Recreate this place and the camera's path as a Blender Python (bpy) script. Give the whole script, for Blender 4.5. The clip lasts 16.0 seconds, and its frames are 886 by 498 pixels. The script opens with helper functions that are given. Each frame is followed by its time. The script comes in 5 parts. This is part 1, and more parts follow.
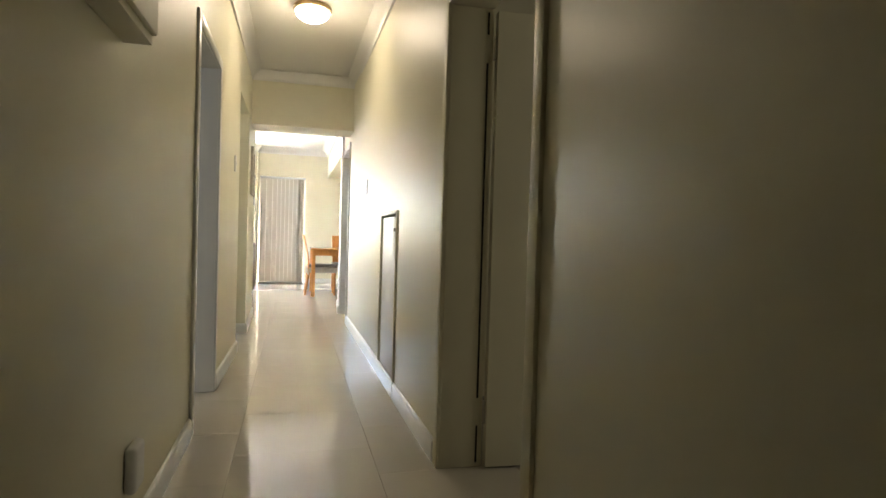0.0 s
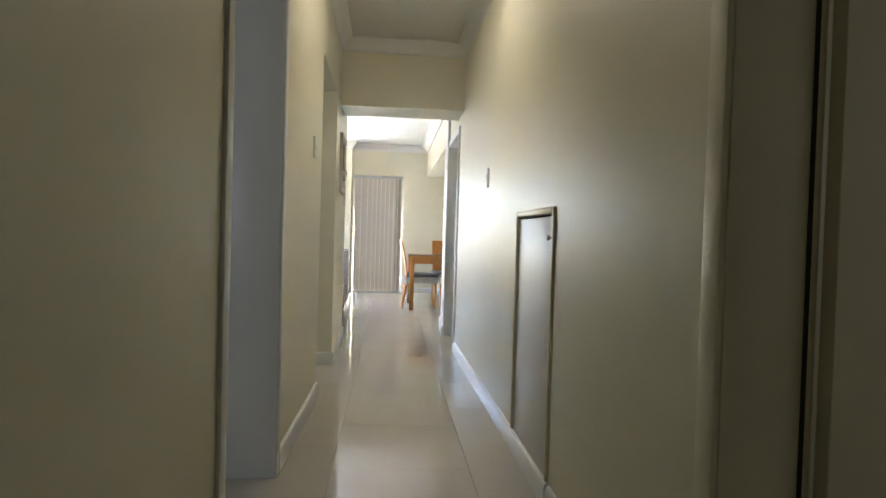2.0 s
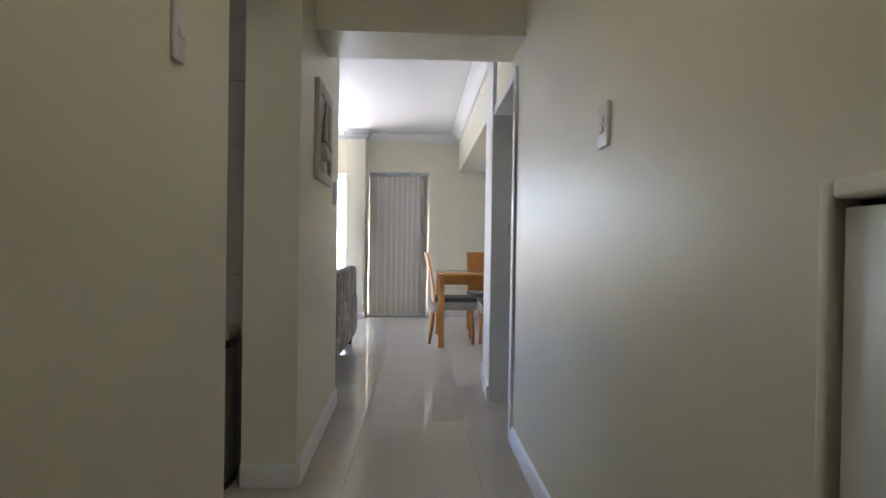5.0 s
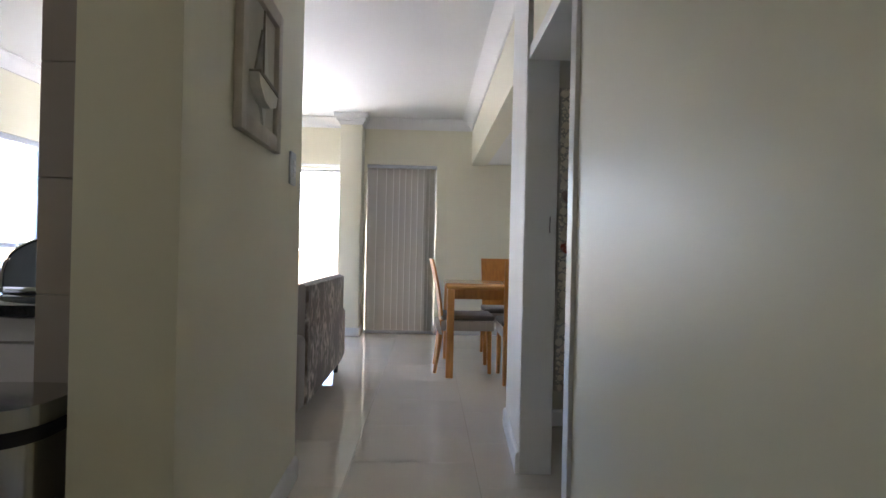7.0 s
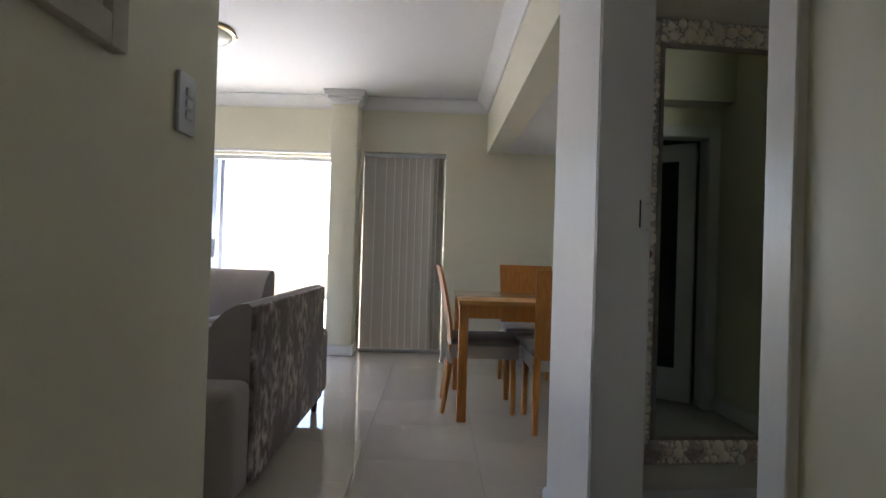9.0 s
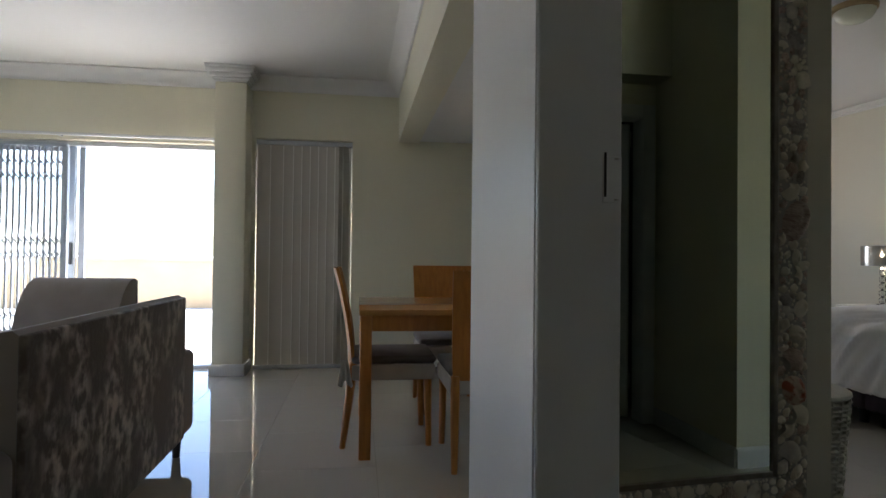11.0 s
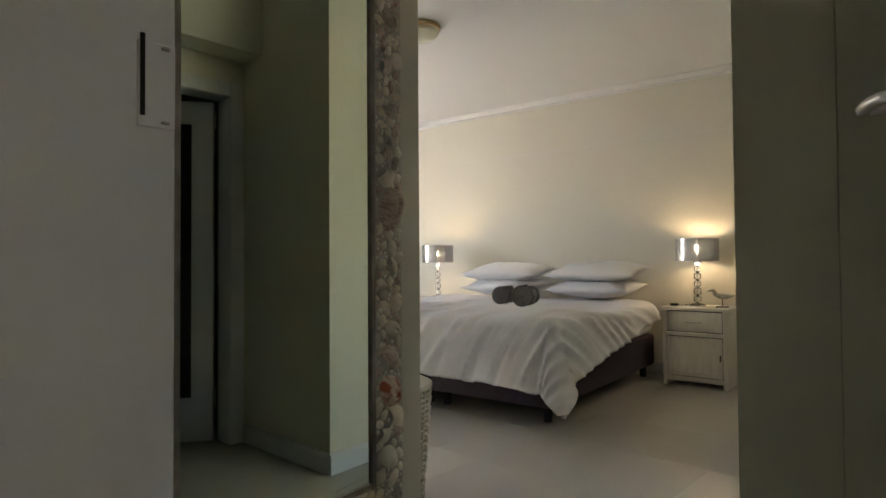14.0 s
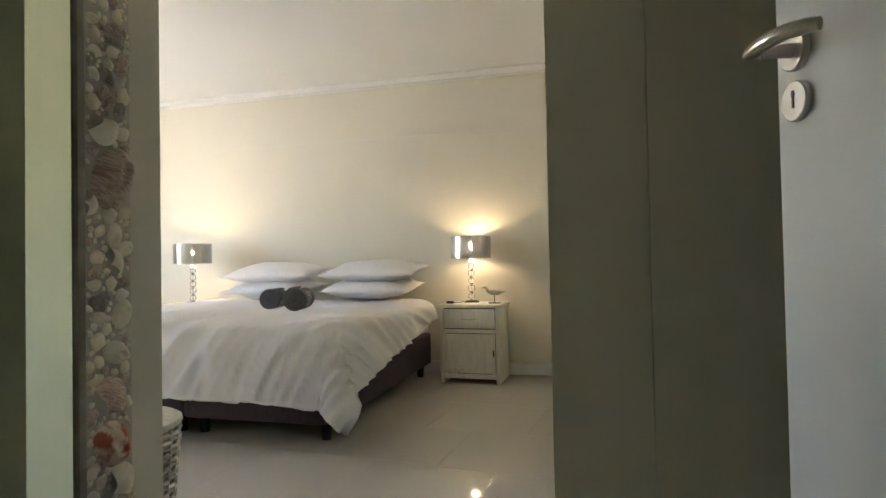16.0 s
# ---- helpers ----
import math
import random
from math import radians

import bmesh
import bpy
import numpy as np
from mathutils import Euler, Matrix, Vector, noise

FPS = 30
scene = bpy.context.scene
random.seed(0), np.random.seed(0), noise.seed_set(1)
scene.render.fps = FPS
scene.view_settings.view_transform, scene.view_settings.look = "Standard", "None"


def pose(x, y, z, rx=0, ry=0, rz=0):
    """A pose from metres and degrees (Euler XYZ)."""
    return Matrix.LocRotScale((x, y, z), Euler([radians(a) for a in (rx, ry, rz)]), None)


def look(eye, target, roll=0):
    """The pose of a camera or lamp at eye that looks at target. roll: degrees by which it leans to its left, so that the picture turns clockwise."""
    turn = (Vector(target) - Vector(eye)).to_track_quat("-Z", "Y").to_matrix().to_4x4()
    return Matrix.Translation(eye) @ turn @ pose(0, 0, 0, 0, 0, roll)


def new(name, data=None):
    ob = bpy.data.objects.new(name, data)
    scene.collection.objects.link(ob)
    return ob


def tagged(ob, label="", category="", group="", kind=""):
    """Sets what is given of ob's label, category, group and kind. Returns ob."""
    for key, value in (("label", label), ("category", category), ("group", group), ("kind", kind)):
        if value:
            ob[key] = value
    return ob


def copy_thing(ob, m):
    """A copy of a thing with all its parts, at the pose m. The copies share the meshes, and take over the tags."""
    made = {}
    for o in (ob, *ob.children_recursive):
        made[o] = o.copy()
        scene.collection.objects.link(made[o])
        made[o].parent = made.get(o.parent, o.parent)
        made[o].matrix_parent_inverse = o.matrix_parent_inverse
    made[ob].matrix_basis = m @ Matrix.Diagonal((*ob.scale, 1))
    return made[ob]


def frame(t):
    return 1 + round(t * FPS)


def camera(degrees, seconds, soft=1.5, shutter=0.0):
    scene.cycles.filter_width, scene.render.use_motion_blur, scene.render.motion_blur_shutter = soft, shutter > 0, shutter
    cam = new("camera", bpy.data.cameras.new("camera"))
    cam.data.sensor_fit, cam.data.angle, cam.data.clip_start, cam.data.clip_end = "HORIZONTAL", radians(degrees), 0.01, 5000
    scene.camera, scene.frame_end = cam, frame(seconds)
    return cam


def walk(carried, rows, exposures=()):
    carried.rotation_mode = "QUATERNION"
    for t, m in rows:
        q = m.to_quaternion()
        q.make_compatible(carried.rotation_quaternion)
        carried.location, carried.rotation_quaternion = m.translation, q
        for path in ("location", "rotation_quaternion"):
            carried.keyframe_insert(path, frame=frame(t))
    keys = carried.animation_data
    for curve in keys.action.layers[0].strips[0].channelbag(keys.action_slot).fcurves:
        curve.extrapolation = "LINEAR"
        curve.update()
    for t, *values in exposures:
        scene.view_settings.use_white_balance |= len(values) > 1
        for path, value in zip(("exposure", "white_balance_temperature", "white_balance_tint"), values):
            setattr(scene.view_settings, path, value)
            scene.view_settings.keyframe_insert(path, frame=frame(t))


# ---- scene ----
cam = camera(74.1, 16.0)
PATH = [
    (0, (0.462, 1.122, 0.99), (0.956, 3.06, 0.95), 1.7),
    (0.5, (0.475, 1.4, 1.0), (0.865, 3.361, 0.96), 1.7),
    (1, (0.491, 1.722, 1.016), (0.781, 3.701, 0.972), 1.8),
    (1.5, (0.45, 2.119, 1.017), (0.664, 4.107, 0.974), 1.8),
    (2, (0.452, 2.477, 1.018), (0.634, 4.468, 0.978), 1.7),
    (2.5, (0.484, 2.856, 1.033), (0.64, 4.85, 0.994), 1.7),
    (3, (0.487, 3.245, 1.046), (0.621, 5.24, 1.009), 1.6),
    (3.5, (0.505, 3.578, 1.056), (0.629, 5.574, 1.026), 1.2),
    (4, (0.532, 3.913, 1.065), (0.637, 5.91, 1.036), 0.8),
    (6.5, (0.558, 5.45, 1.04), (0.613, 7.449, 1.043), 1.3),
    (7, (0.58, 5.768, 1.037), (0.63, 7.767, 1.041), 1.3),
    (7.5, (0.569, 6.058, 1.038), (0.599, 8.058, 1.047), 1.6),
    (8, (0.559, 6.337, 1.042), (0.576, 8.337, 1.054), 1.8),
    (10.5, (0.697, 7.459, 1.039), (0.822, 9.455, 1.058), 0.7),
    (11, (0.728, 7.539, 1.023), (1.014, 9.518, 1.051), 0.6),
    (11.5, (0.725, 7.603, 1.016), (1.215, 9.541, 1.05), 0.4),
    (12, (0.727, 7.649, 1.006), (1.443, 9.515, 1.048), 0.3),
    (12.5, (0.744, 7.692, 1.006), (1.672, 9.463, 1.053), 0.0),
    (13, (0.808, 7.758, 0.996), (1.909, 9.427, 1.044), -0.1),
    (13.5, (0.891, 7.848, 0.991), (2.174, 9.382, 1.037), -0.2),
    (14, (0.943, 7.922, 0.992), (2.398, 9.294, 1.036), -0.4),
    (14.5, (0.996, 8.025, 0.983), (2.638, 9.166, 1.028), -0.8),
    (15, (1.021, 8.092, 0.977), (2.8, 9.007, 1.02), -0.8),
    (15.5, (1.082, 8.136, 0.963), (2.928, 8.905, 1.009), -1.1),
    (16, (1.241, 8.189, 0.967), (3.109, 8.901, 1.008), -1.1),
]
walk(cam, [(t, look(eye, target, roll)) for t, eye, target, roll in PATH],
     [(0, 5.55, 6750, 15), (2, 5.0, 6050, 15), (3.5, 4.6, 5700, 19), (6.5, 3.9, 5800, 20), (8, 3.72, 6050, 21), (10.5, 2.5, 6050, 14), (11.5, 2.44, 6200, 15), (13, 3.12, 6500, 15), (14.5, 4.08, 6600, 15), (16, 4.36, 6500, 14)])

# ---- world, sun, large lights ----
world = bpy.data.worlds.new("sky")
scene.world = world
world.use_nodes = True
wn = world.node_tree
sky = wn.nodes.new("ShaderNodeTexSky")
sky.sky_type, sky.sun_disc = "NISHITA", False
sky.sun_elevation, sky.sun_rotation = radians(59), radians(56)
wn.links.new(sky.outputs[0], wn.nodes["Background"].inputs[0])
wn.nodes["Background"].inputs[1].default_value = 0.15
sun_data = bpy.data.lights.new("sun", "SUN")
sun_data.energy, sun_data.angle, sun_data.color = 5.0, radians(0.6), (1.0, 0.95, 0.86)
sun = new("sun", sun_data)
sun.matrix_world = look((6 + 6, 18 + 4, 12), (6, 18, 0))


def window_light(name, eye, target, w, h, watts, color):
    d = bpy.data.lights.new(name, "AREA")
    d.shape, d.size, d.size_y, d.energy, d.color = "RECTANGLE", w, h, watts, color
    ob = new(name, d)
    ob.matrix_world = look(eye, target)
    return ob


def bulb_light(name, at, watts, color, radius):
    d = bpy.data.lights.new(name, "POINT")
    d.energy, d.color, d.shadow_soft_size = watts, color, radius
    ob = new(name, d)
    ob.location = at
    return ob


FARY = 13.0                  # the far wall of the living room
DAY = (0.86, 0.93, 1.0)
window_light("bedroom_window_light", (3.9, 13.55, 1.45), (5.2, 9.5, 1.1), 1.1, 0.95, 0.50, DAY)
window_light("living_door_light", (-1.6, FARY + 0.22, 1.98), (-1.3, FARY - 3.0, 0.6), 2.0, 0.50, 1.1, DAY)
# Added lamp by a closed wall, aimed at the open door and jamb.
window_light("side_room_fill_light", (-1.9, 1.95, 1.5), (-0.6, 4.9, 1.1), 1.3, 1.2, 0.36, DAY)
# Added lamp before the blank west wall; brightens kitchen, stub and hall.
window_light("kitchen_fill_light", (-3.02, 6.35, 1.55), (0.0, 6.7, 1.2), 1.2, 1.0, 0.26, DAY)
# Added lamp in the closed front room; brightens the near hall.
window_light("front_room_fill_light", (3.15, 2.7, 1.45), (0.0, 2.7, 1.2), 1.1, 1.1, 0.09, (1.0, 0.97, 0.85))
bulb_light("hall_lamp_light", (0.556, 5.52, 2.50), 0.08, (1.0, 0.85, 0.6), 0.06)


# ---- materials ----
def material(name, color, rough=0.5, var=0.06, scale=5.0, bump=0.0, bscale=120.0, metal=0.0, coat=0.0, trans=0.0,
             emit=0.0, second=None, detail=6.0, pieces=0.0, sheen=0.0, fine=0.0, stretch=(1, 1, 1), ior=1.45, rvar=0.05, band=(0.3, 0.7), swirl=0.0):
    m = bpy.data.materials.new(name)
    m.use_nodes = True
    n, l = m.node_tree.nodes, m.node_tree.links
    b = n["Principled BSDF"]
    co = n.new("ShaderNodeTexCoord")
    mp = n.new("ShaderNodeMapping")
    mp.inputs["Scale"].default_value = stretch
    l.new(co.outputs["Object"], mp.inputs[0])
    big = n.new("ShaderNodeTexNoise")
    big.inputs["Scale"].default_value, big.inputs["Detail"].default_value = scale, detail
    l.new(mp.outputs[0], big.inputs["Vector"])
    mix = n.new("ShaderNodeMix")
    mix.data_type = "RGBA"
    ramp = n.new("ShaderNodeMapRange")
    ramp.inputs[1].default_value, ramp.inputs[2].default_value = band
    big.inputs["Distortion"].default_value = swirl
    l.new(big.outputs["Fac"], ramp.inputs[0])
    l.new(ramp.outputs[0], mix.inputs[0])
    low = second or tuple(c * (1 - var) for c in color)
    mix.inputs[6].default_value, mix.inputs[7].default_value = (*low, 1), (*color, 1)
    out = mix.outputs[2]
    if fine:
        f = n.new("ShaderNodeTexNoise")
        f.inputs["Scale"].default_value, f.inputs["Detail"].default_value = bscale, 3.0
        l.new(mp.outputs[0], f.inputs["Vector"])
        fm = n.new("ShaderNodeMapRange")
        fm.inputs[3].default_value, fm.inputs[4].default_value = 1 - fine, 1 + fine
        l.new(f.outputs["Fac"], fm.inputs[0])
        v = n.new("ShaderNodeVectorMath")
        v.operation = "SCALE"
        l.new(out, v.inputs[0])
        l.new(fm.outputs[0], v.inputs["Scale"])
        out = v.outputs[0]
    if pieces:
        oi = n.new("ShaderNodeObjectInfo")
        pm = n.new("ShaderNodeMapRange")
        pm.inputs[3].default_value, pm.inputs[4].default_value = 1 - pieces, 1 + pieces * 0.4
        l.new(oi.outputs["Random"], pm.inputs[0])
        v = n.new("ShaderNodeVectorMath")
        v.operation = "SCALE"
        l.new(out, v.inputs[0])
        l.new(pm.outputs[0], v.inputs["Scale"])
        out = v.outputs[0]
    l.new(out, b.inputs["Base Color"])
    rr = n.new("ShaderNodeMapRange")
    rr.inputs[3].default_value, rr.inputs[4].default_value = max(0.0, rough - rvar), min(1.0, rough + rvar)
    l.new(big.outputs["Fac"], rr.inputs[0])
    l.new(rr.outputs[0], b.inputs["Roughness"])
    b.inputs["Metallic"].default_value = metal
    b.inputs["Coat Weight"].default_value = coat
    b.inputs["Coat Roughness"].default_value = 0.08
    b.inputs["Transmission Weight"].default_value = trans
    b.inputs["IOR"].default_value = ior
    b.inputs["Sheen Weight"].default_value = sheen
    if emit:
        b.inputs["Emission Color"].default_value = (*color, 1)
        b.inputs["Emission Strength"].default_value = emit
    if bump:
        t = n.new("ShaderNodeTexNoise")
        t.inputs["Scale"].default_value, t.inputs["Detail"].default_value = bscale, 4.0
        l.new(mp.outputs[0], t.inputs["Vector"])
        bp = n.new("ShaderNodeBump")
        bp.inputs["Strength"].default_value, bp.inputs["Distance"].default_value = bump, 0.004
        l.new(t.outputs["Fac"], bp.inputs["Height"])
        l.new(bp.outputs[0], b.inputs["Normal"])
    return m


def thin(m, share, color):
    """Lets a cloth pass some light."""
    n, l = m.node_tree.nodes, m.node_tree.links
    tr = n.new("ShaderNodeBsdfTranslucent")
    tr.inputs[0].default_value = (*color, 1)
    mx = n.new("ShaderNodeMixShader")
    mx.inputs[0].default_value = share
    l.new(n["Principled BSDF"].outputs[0], mx.inputs[1])
    l.new(tr.outputs[0], mx.inputs[2])
    l.new(mx.outputs[0], n["Material Output"].inputs[0])


WALL = material("cream_wall_paint", (0.76, 0.723, 0.56), 0.43, 0.05, 1.3, 0.12, 45, ior=1.5)
PILLAR = material("pale_grey_eggshell_paint", (0.80, 0.79, 0.77), 0.34, 0.04, 1.3, 0.10, 50, ior=1.55)
WALL_BED = material("pale_stone_wall_paint", (0.72, 0.68, 0.57), 0.45, 0.04, 1.2, 0.10, 60)
CEIL = material("white_ceiling_paint", (0.78, 0.77, 0.74), 0.7, 0.03, 0.9, 0.05, 60)
TRIM = material("white_gloss_paint", (0.74, 0.74, 0.72), 0.3, 0.02, 2, 0.06, 40, detail=2.0, rvar=0.02)
TRIM_GREY = material("pale_grey_gloss_paint", (0.74, 0.74, 0.735), 0.40, 0.03, 2, 0.06, 40, detail=2.0, rvar=0.02)
TILE = material("cream_polished_porcelain", (0.59, 0.55, 0.475), 0.016, 0.05, 2.2, 0.006, 4, pieces=0.03, rvar=0.010, ior=1.62)
GROUT = material("grey_grout", (0.40, 0.37, 0.32), 0.9, 0.2, 30)
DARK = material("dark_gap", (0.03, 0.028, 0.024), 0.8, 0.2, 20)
MIRROR = material("mirror_silver", (0.72, 0.79, 0.67), 0.015, 0.01, 1, metal=1.0, rvar=0.005)
GLASS = material("clear_glass", (0.95, 0.97, 0.97), 0.02, 0.01, 1, trans=1.0, rvar=0.01)
STEEL = material("brushed_steel", (0.56, 0.53, 0.49), 0.3, 0.1, 20, 0.05, 300, metal=1.0)
CHROME = material("chrome", (0.75, 0.75, 0.76), 0.08, 0.05, 10, metal=1.0)
ALU = material("silver_aluminium", (0.55, 0.57, 0.6), 0.4, 0.08, 10, metal=0.8)
GATE = material("white_powder_coat", (0.45, 0.50, 0.56), 0.45, 0.06, 10)
BEECH = material("honey_beech_wood", (0.60, 0.255, 0.052), 0.35, 0.0, 7, 0.05, 60, second=(0.48, 0.19, 0.035), stretch=(6, 6, 0.7), fine=0.12)
BEECH_TOP = material("honey_beech_tabletop", (0.60, 0.30, 0.085), 0.22, 0.0, 5, 0.03, 60, second=(0.50, 0.24, 0.06), stretch=(0.6, 7, 7), fine=0.1, coat=0.3)
SEAT_W = material("cream_seat_fabric", (0.55, 0.51, 0.45), 0.85, 0.1, 12, 0.25, 500)
SEAT_G = material("grey_brown_velvet_seat", (0.25, 0.225, 0.205), 0.8, 0.35, 8, 0.2, 300, sheen=0.3)
VELVET = material("crushed_taupe_velvet", (0.105, 0.077, 0.062), 0.6, 0.25, 6, 0.5, 70, sheen=0.25, fine=0.3)


def flecks(m, color, coarse, fine, stretch):
    """Lays clusters of small pale marks over a material's colour."""
    n, l = m.node_tree.nodes, m.node_tree.links
    bs = n["Principled BSDF"]
    under = bs.inputs["Base Color"].links[0].from_socket
    co, mp = n.new("ShaderNodeTexCoord"), n.new("ShaderNodeMapping")
    mp.inputs["Scale"].default_value = stretch
    l.new(co.outputs["Object"], mp.inputs[0])
    facs = []
    for size, lo, hi, det in ((coarse, 0.40, 0.60, 3.0), (fine, 0.42, 0.62, 6.0)):
        tx, rg = n.new("ShaderNodeTexNoise"), n.new("ShaderNodeMapRange")
        tx.inputs["Scale"].default_value, tx.inputs["Detail"].default_value = size, det
        l.new(mp.outputs[0], tx.inputs["Vector"])
        rg.inputs[1].default_value, rg.inputs[2].default_value = lo, hi
        l.new(tx.outputs["Fac"], rg.inputs[0])
        facs.append(rg.outputs[0])
    pr, mx = n.new("ShaderNodeMath"), n.new("ShaderNodeMix")
    pr.operation, mx.data_type = "MULTIPLY", "RGBA"
    l.new(facs[0], pr.inputs[0])
    l.new(facs[1], pr.inputs[1])
    l.new(pr.outputs[0], mx.inputs[0])
    l.new(under, mx.inputs[6])
    mx.inputs[7].default_value = (*color, 1)
    l.new(mx.outputs[2], bs.inputs["Base Color"])


flecks(VELVET, (0.60, 0.51, 0.44), 4.2, 21.0, (1, 1, 0.8))
SOFA = material("pale_taupe_suede", (0.29, 0.245, 0.21), 0.85, 0.15, 6, 0.2, 250, sheen=0.3)
SOFA_W = material("off_white_sofa_fabric", (0.5, 0.5, 0.5), 0.85, 0.1, 6, 0.2, 250)
CURTAIN = material("grey_curtain_cloth", (0.16, 0.15, 0.15), 0.9, 0.2, 20, 0.2, 400)
BLIND = material("beige_vertical_blind_cloth", (0.61, 0.57, 0.51), 0.8, 0.03, 3, 0.0, 500, pieces=0.02)
thin(BLIND, 0.05, (0.5, 0.49, 0.47))
# Pale tone: paints the light on slat edges; also the tie's white cloth.
EDGE_LIGHT_AND_TIE = material("pale_edge_light_and_tie_cloth", (0.85, 0.83, 0.79), 0.7, 0.03, 3)
LINEN = material("white_cotton_linen", (0.84, 0.82, 0.825), 0.85, 0.03, 5, 0.15, 400)
BASEFAB = material("dark_plum_grey_base_fabric", (0.098, 0.070, 0.085), 0.85, 0.25, 30, 0.3, 500)
TOWEL = material("charcoal_towel", (0.19, 0.18, 0.185), 0.95, 0.3, 60, 0.8, 500)
TOWEL_L = material("pale_towel_stripe", (0.55, 0.54, 0.52), 0.95, 0.1, 60, 0.8, 500)
BLACK = material("black_plastic", (0.02, 0.02, 0.022), 0.4, 0.2, 20)
WASHED = material("whitewashed_pine", (0.80, 0.765, 0.68), 0.6, 0.0, 9, 0.2, 90, second=(0.71, 0.66, 0.56), stretch=(5, 5, 0.8), fine=0.12)
CRYSTAL = material("crystal_glass", (0.97, 0.97, 0.97), 0.03, 0.01, 1, trans=1.0, ior=1.5, rvar=0.01)
FLAME = material("lit_bulb", (1.0, 0.76, 0.44), 0.4, 0.0, 1, emit=28.0)
DOME = material("lit_opal_glass", (1.0, 0.9, 0.7), 0.3, 0.0, 1, emit=0.9)
OPAL = material("unlit_opal_glass", (0.92, 0.93, 0.80), 0.25, 0.05, 4)
BRASS = material("satin_brass", (0.55, 0.42, 0.24), 0.35, 0.1, 8, metal=1.0)
WICKER = material("white_wicker", (0.7, 0.67, 0.6), 0.6, 0.15, 30, 0.3, 200)
GRANITE = material("black_granite", (0.03, 0.032, 0.036), 0.12, 0.4, 90, fine=0.5)
CABINET = material("white_melamine", (0.76, 0.72, 0.72), 0.35, 0.03, 4)
WTILE = material("taupe_wall_tile", (0.40, 0.34, 0.29), 0.2, 0.1, 3, 0.04, 8, pieces=0.06)
BIN = material("bin_stainless_steel", (0.56, 0.55, 0.54), 0.15, 0.08, 8, 0.015, 200, metal=1.0, stretch=(30, 30, 1))
BLUE = material("smoked_blue_acrylic", (0.34, 0.39, 0.47), 0.18, 0.2, 5)
DRIFT = material("whitewashed_driftwood_frame", (0.62, 0.57, 0.49), 0.7, 0.2, 10, 0.2, 150, stretch=(1, 1, 1))
CANVAS = material("pale_sand_panel", (0.60, 0.56, 0.48), 0.8, 0.12, 8, 0.2, 200)
BOAT = material("painted_boat_relief", (0.30, 0.27, 0.23), 0.7, 0.35, 25, 0.2, 150)
BOAT_L = material("pale_boat_relief", (0.70, 0.67, 0.60), 0.7, 0.15, 25, 0.2, 150)
LIP = material("grey_brown_wood_lip", (0.36, 0.32, 0.26), 0.6, 0.25, 30, 0.2, 150)
SHELL = [material("cream_shell", (0.95, 0.87, 0.71), 0.5, 0.12, 2.5, 0.15, 8, pieces=0.10),
         material("pinkish_shell", (0.84, 0.70, 0.58), 0.45, 0.0, 2.0, 0.3, 10, second=(0.54, 0.37, 0.29), pieces=0.15, band=(0.38, 0.62), stretch=(1, 1, 5), swirl=1.0),
         material("grey_brown_shell", (0.64, 0.57, 0.49), 0.4, 0.0, 2.5, 0.3, 10, second=(0.34, 0.28, 0.24), pieces=0.2, stretch=(1, 1, 4), swirl=0.8),
         material("rust_red_shell", (0.78, 0.62, 0.48), 0.4, 0.0, 1.3, 0.3, 10, second=(0.46, 0.11, 0.05), band=(0.44, 0.56))]
BIRD = material("weathered_grey_bird", (0.50, 0.48, 0.43), 0.7, 0.3, 40, 0.2, 200)
PATIO = material("pale_patio_paving", (0.68, 0.66, 0.62), 0.8, 0.12, 3, 0.2, 60)
YARD = material("cream_garden_wall", (0.50, 0.38, 0.23), 0.8, 0.1, 2, 0.2, 60)
# Darkened wall colour: the unlit bathroom's shade is put into it.
BATH_SHADE = material("bathroom_shade_colour", (0.20, 0.19, 0.15), 0.6, 0.1, 2)


# ---- builders ----
def bm_box(bm, x0, x1, y0, y1, z0, z1, bev=0.0, seg=2):
    r = bmesh.ops.create_cube(bm, size=1.0)
    for v in r["verts"]:
        v.co = Vector(((x0 + x1) / 2 + v.co.x * (x1 - x0), (y0 + y1) / 2 + v.co.y * (y1 - y0), (z0 + z1) / 2 + v.co.z * (z1 - z0)))
    if bev:
        es = list({e for v in r["verts"] for e in v.link_edges})
        bmesh.ops.bevel(bm, geom=es, offset=bev, segments=seg, affect="EDGES", profile=0.5)
    return bm


def boxes(*bs, bev=0.0, seg=2):
    bm = bmesh.new()
    for b in bs:
        bm_box(bm, *b, bev, seg)
    return bm


def part(name, bm, mat, parent=None, label="", smooth=40):
    me = bpy.data.meshes.new(name)
    bmesh.ops.recalc_face_normals(bm, faces=bm.faces)
    bm.to_mesh(me)
    bm.free()
    me.materials.append(mat)
    if smooth:
        me.shade_smooth()
        me.set_sharp_from_angle(angle=radians(smooth))
    ob = new(name, me)
    ob.parent = parent
    if label:
        ob["label"] = label
    return ob


def piece(name, mesh, parent, m):
    ob = new(name, mesh)
    ob.parent = parent
    ob.matrix_basis = m
    return ob


def thing(name, at, label, category, group="", rz=0.0):
    ob = new(name)
    ob.empty_display_size = 0.1
    ob.matrix_basis = pose(*at, 0, 0, rz)
    return tagged(ob, label, category, group)


def structure(name, bm, mat, label="", smooth=40):
    return tagged(part(name, bm, mat, None, "", smooth), label, kind="structure")


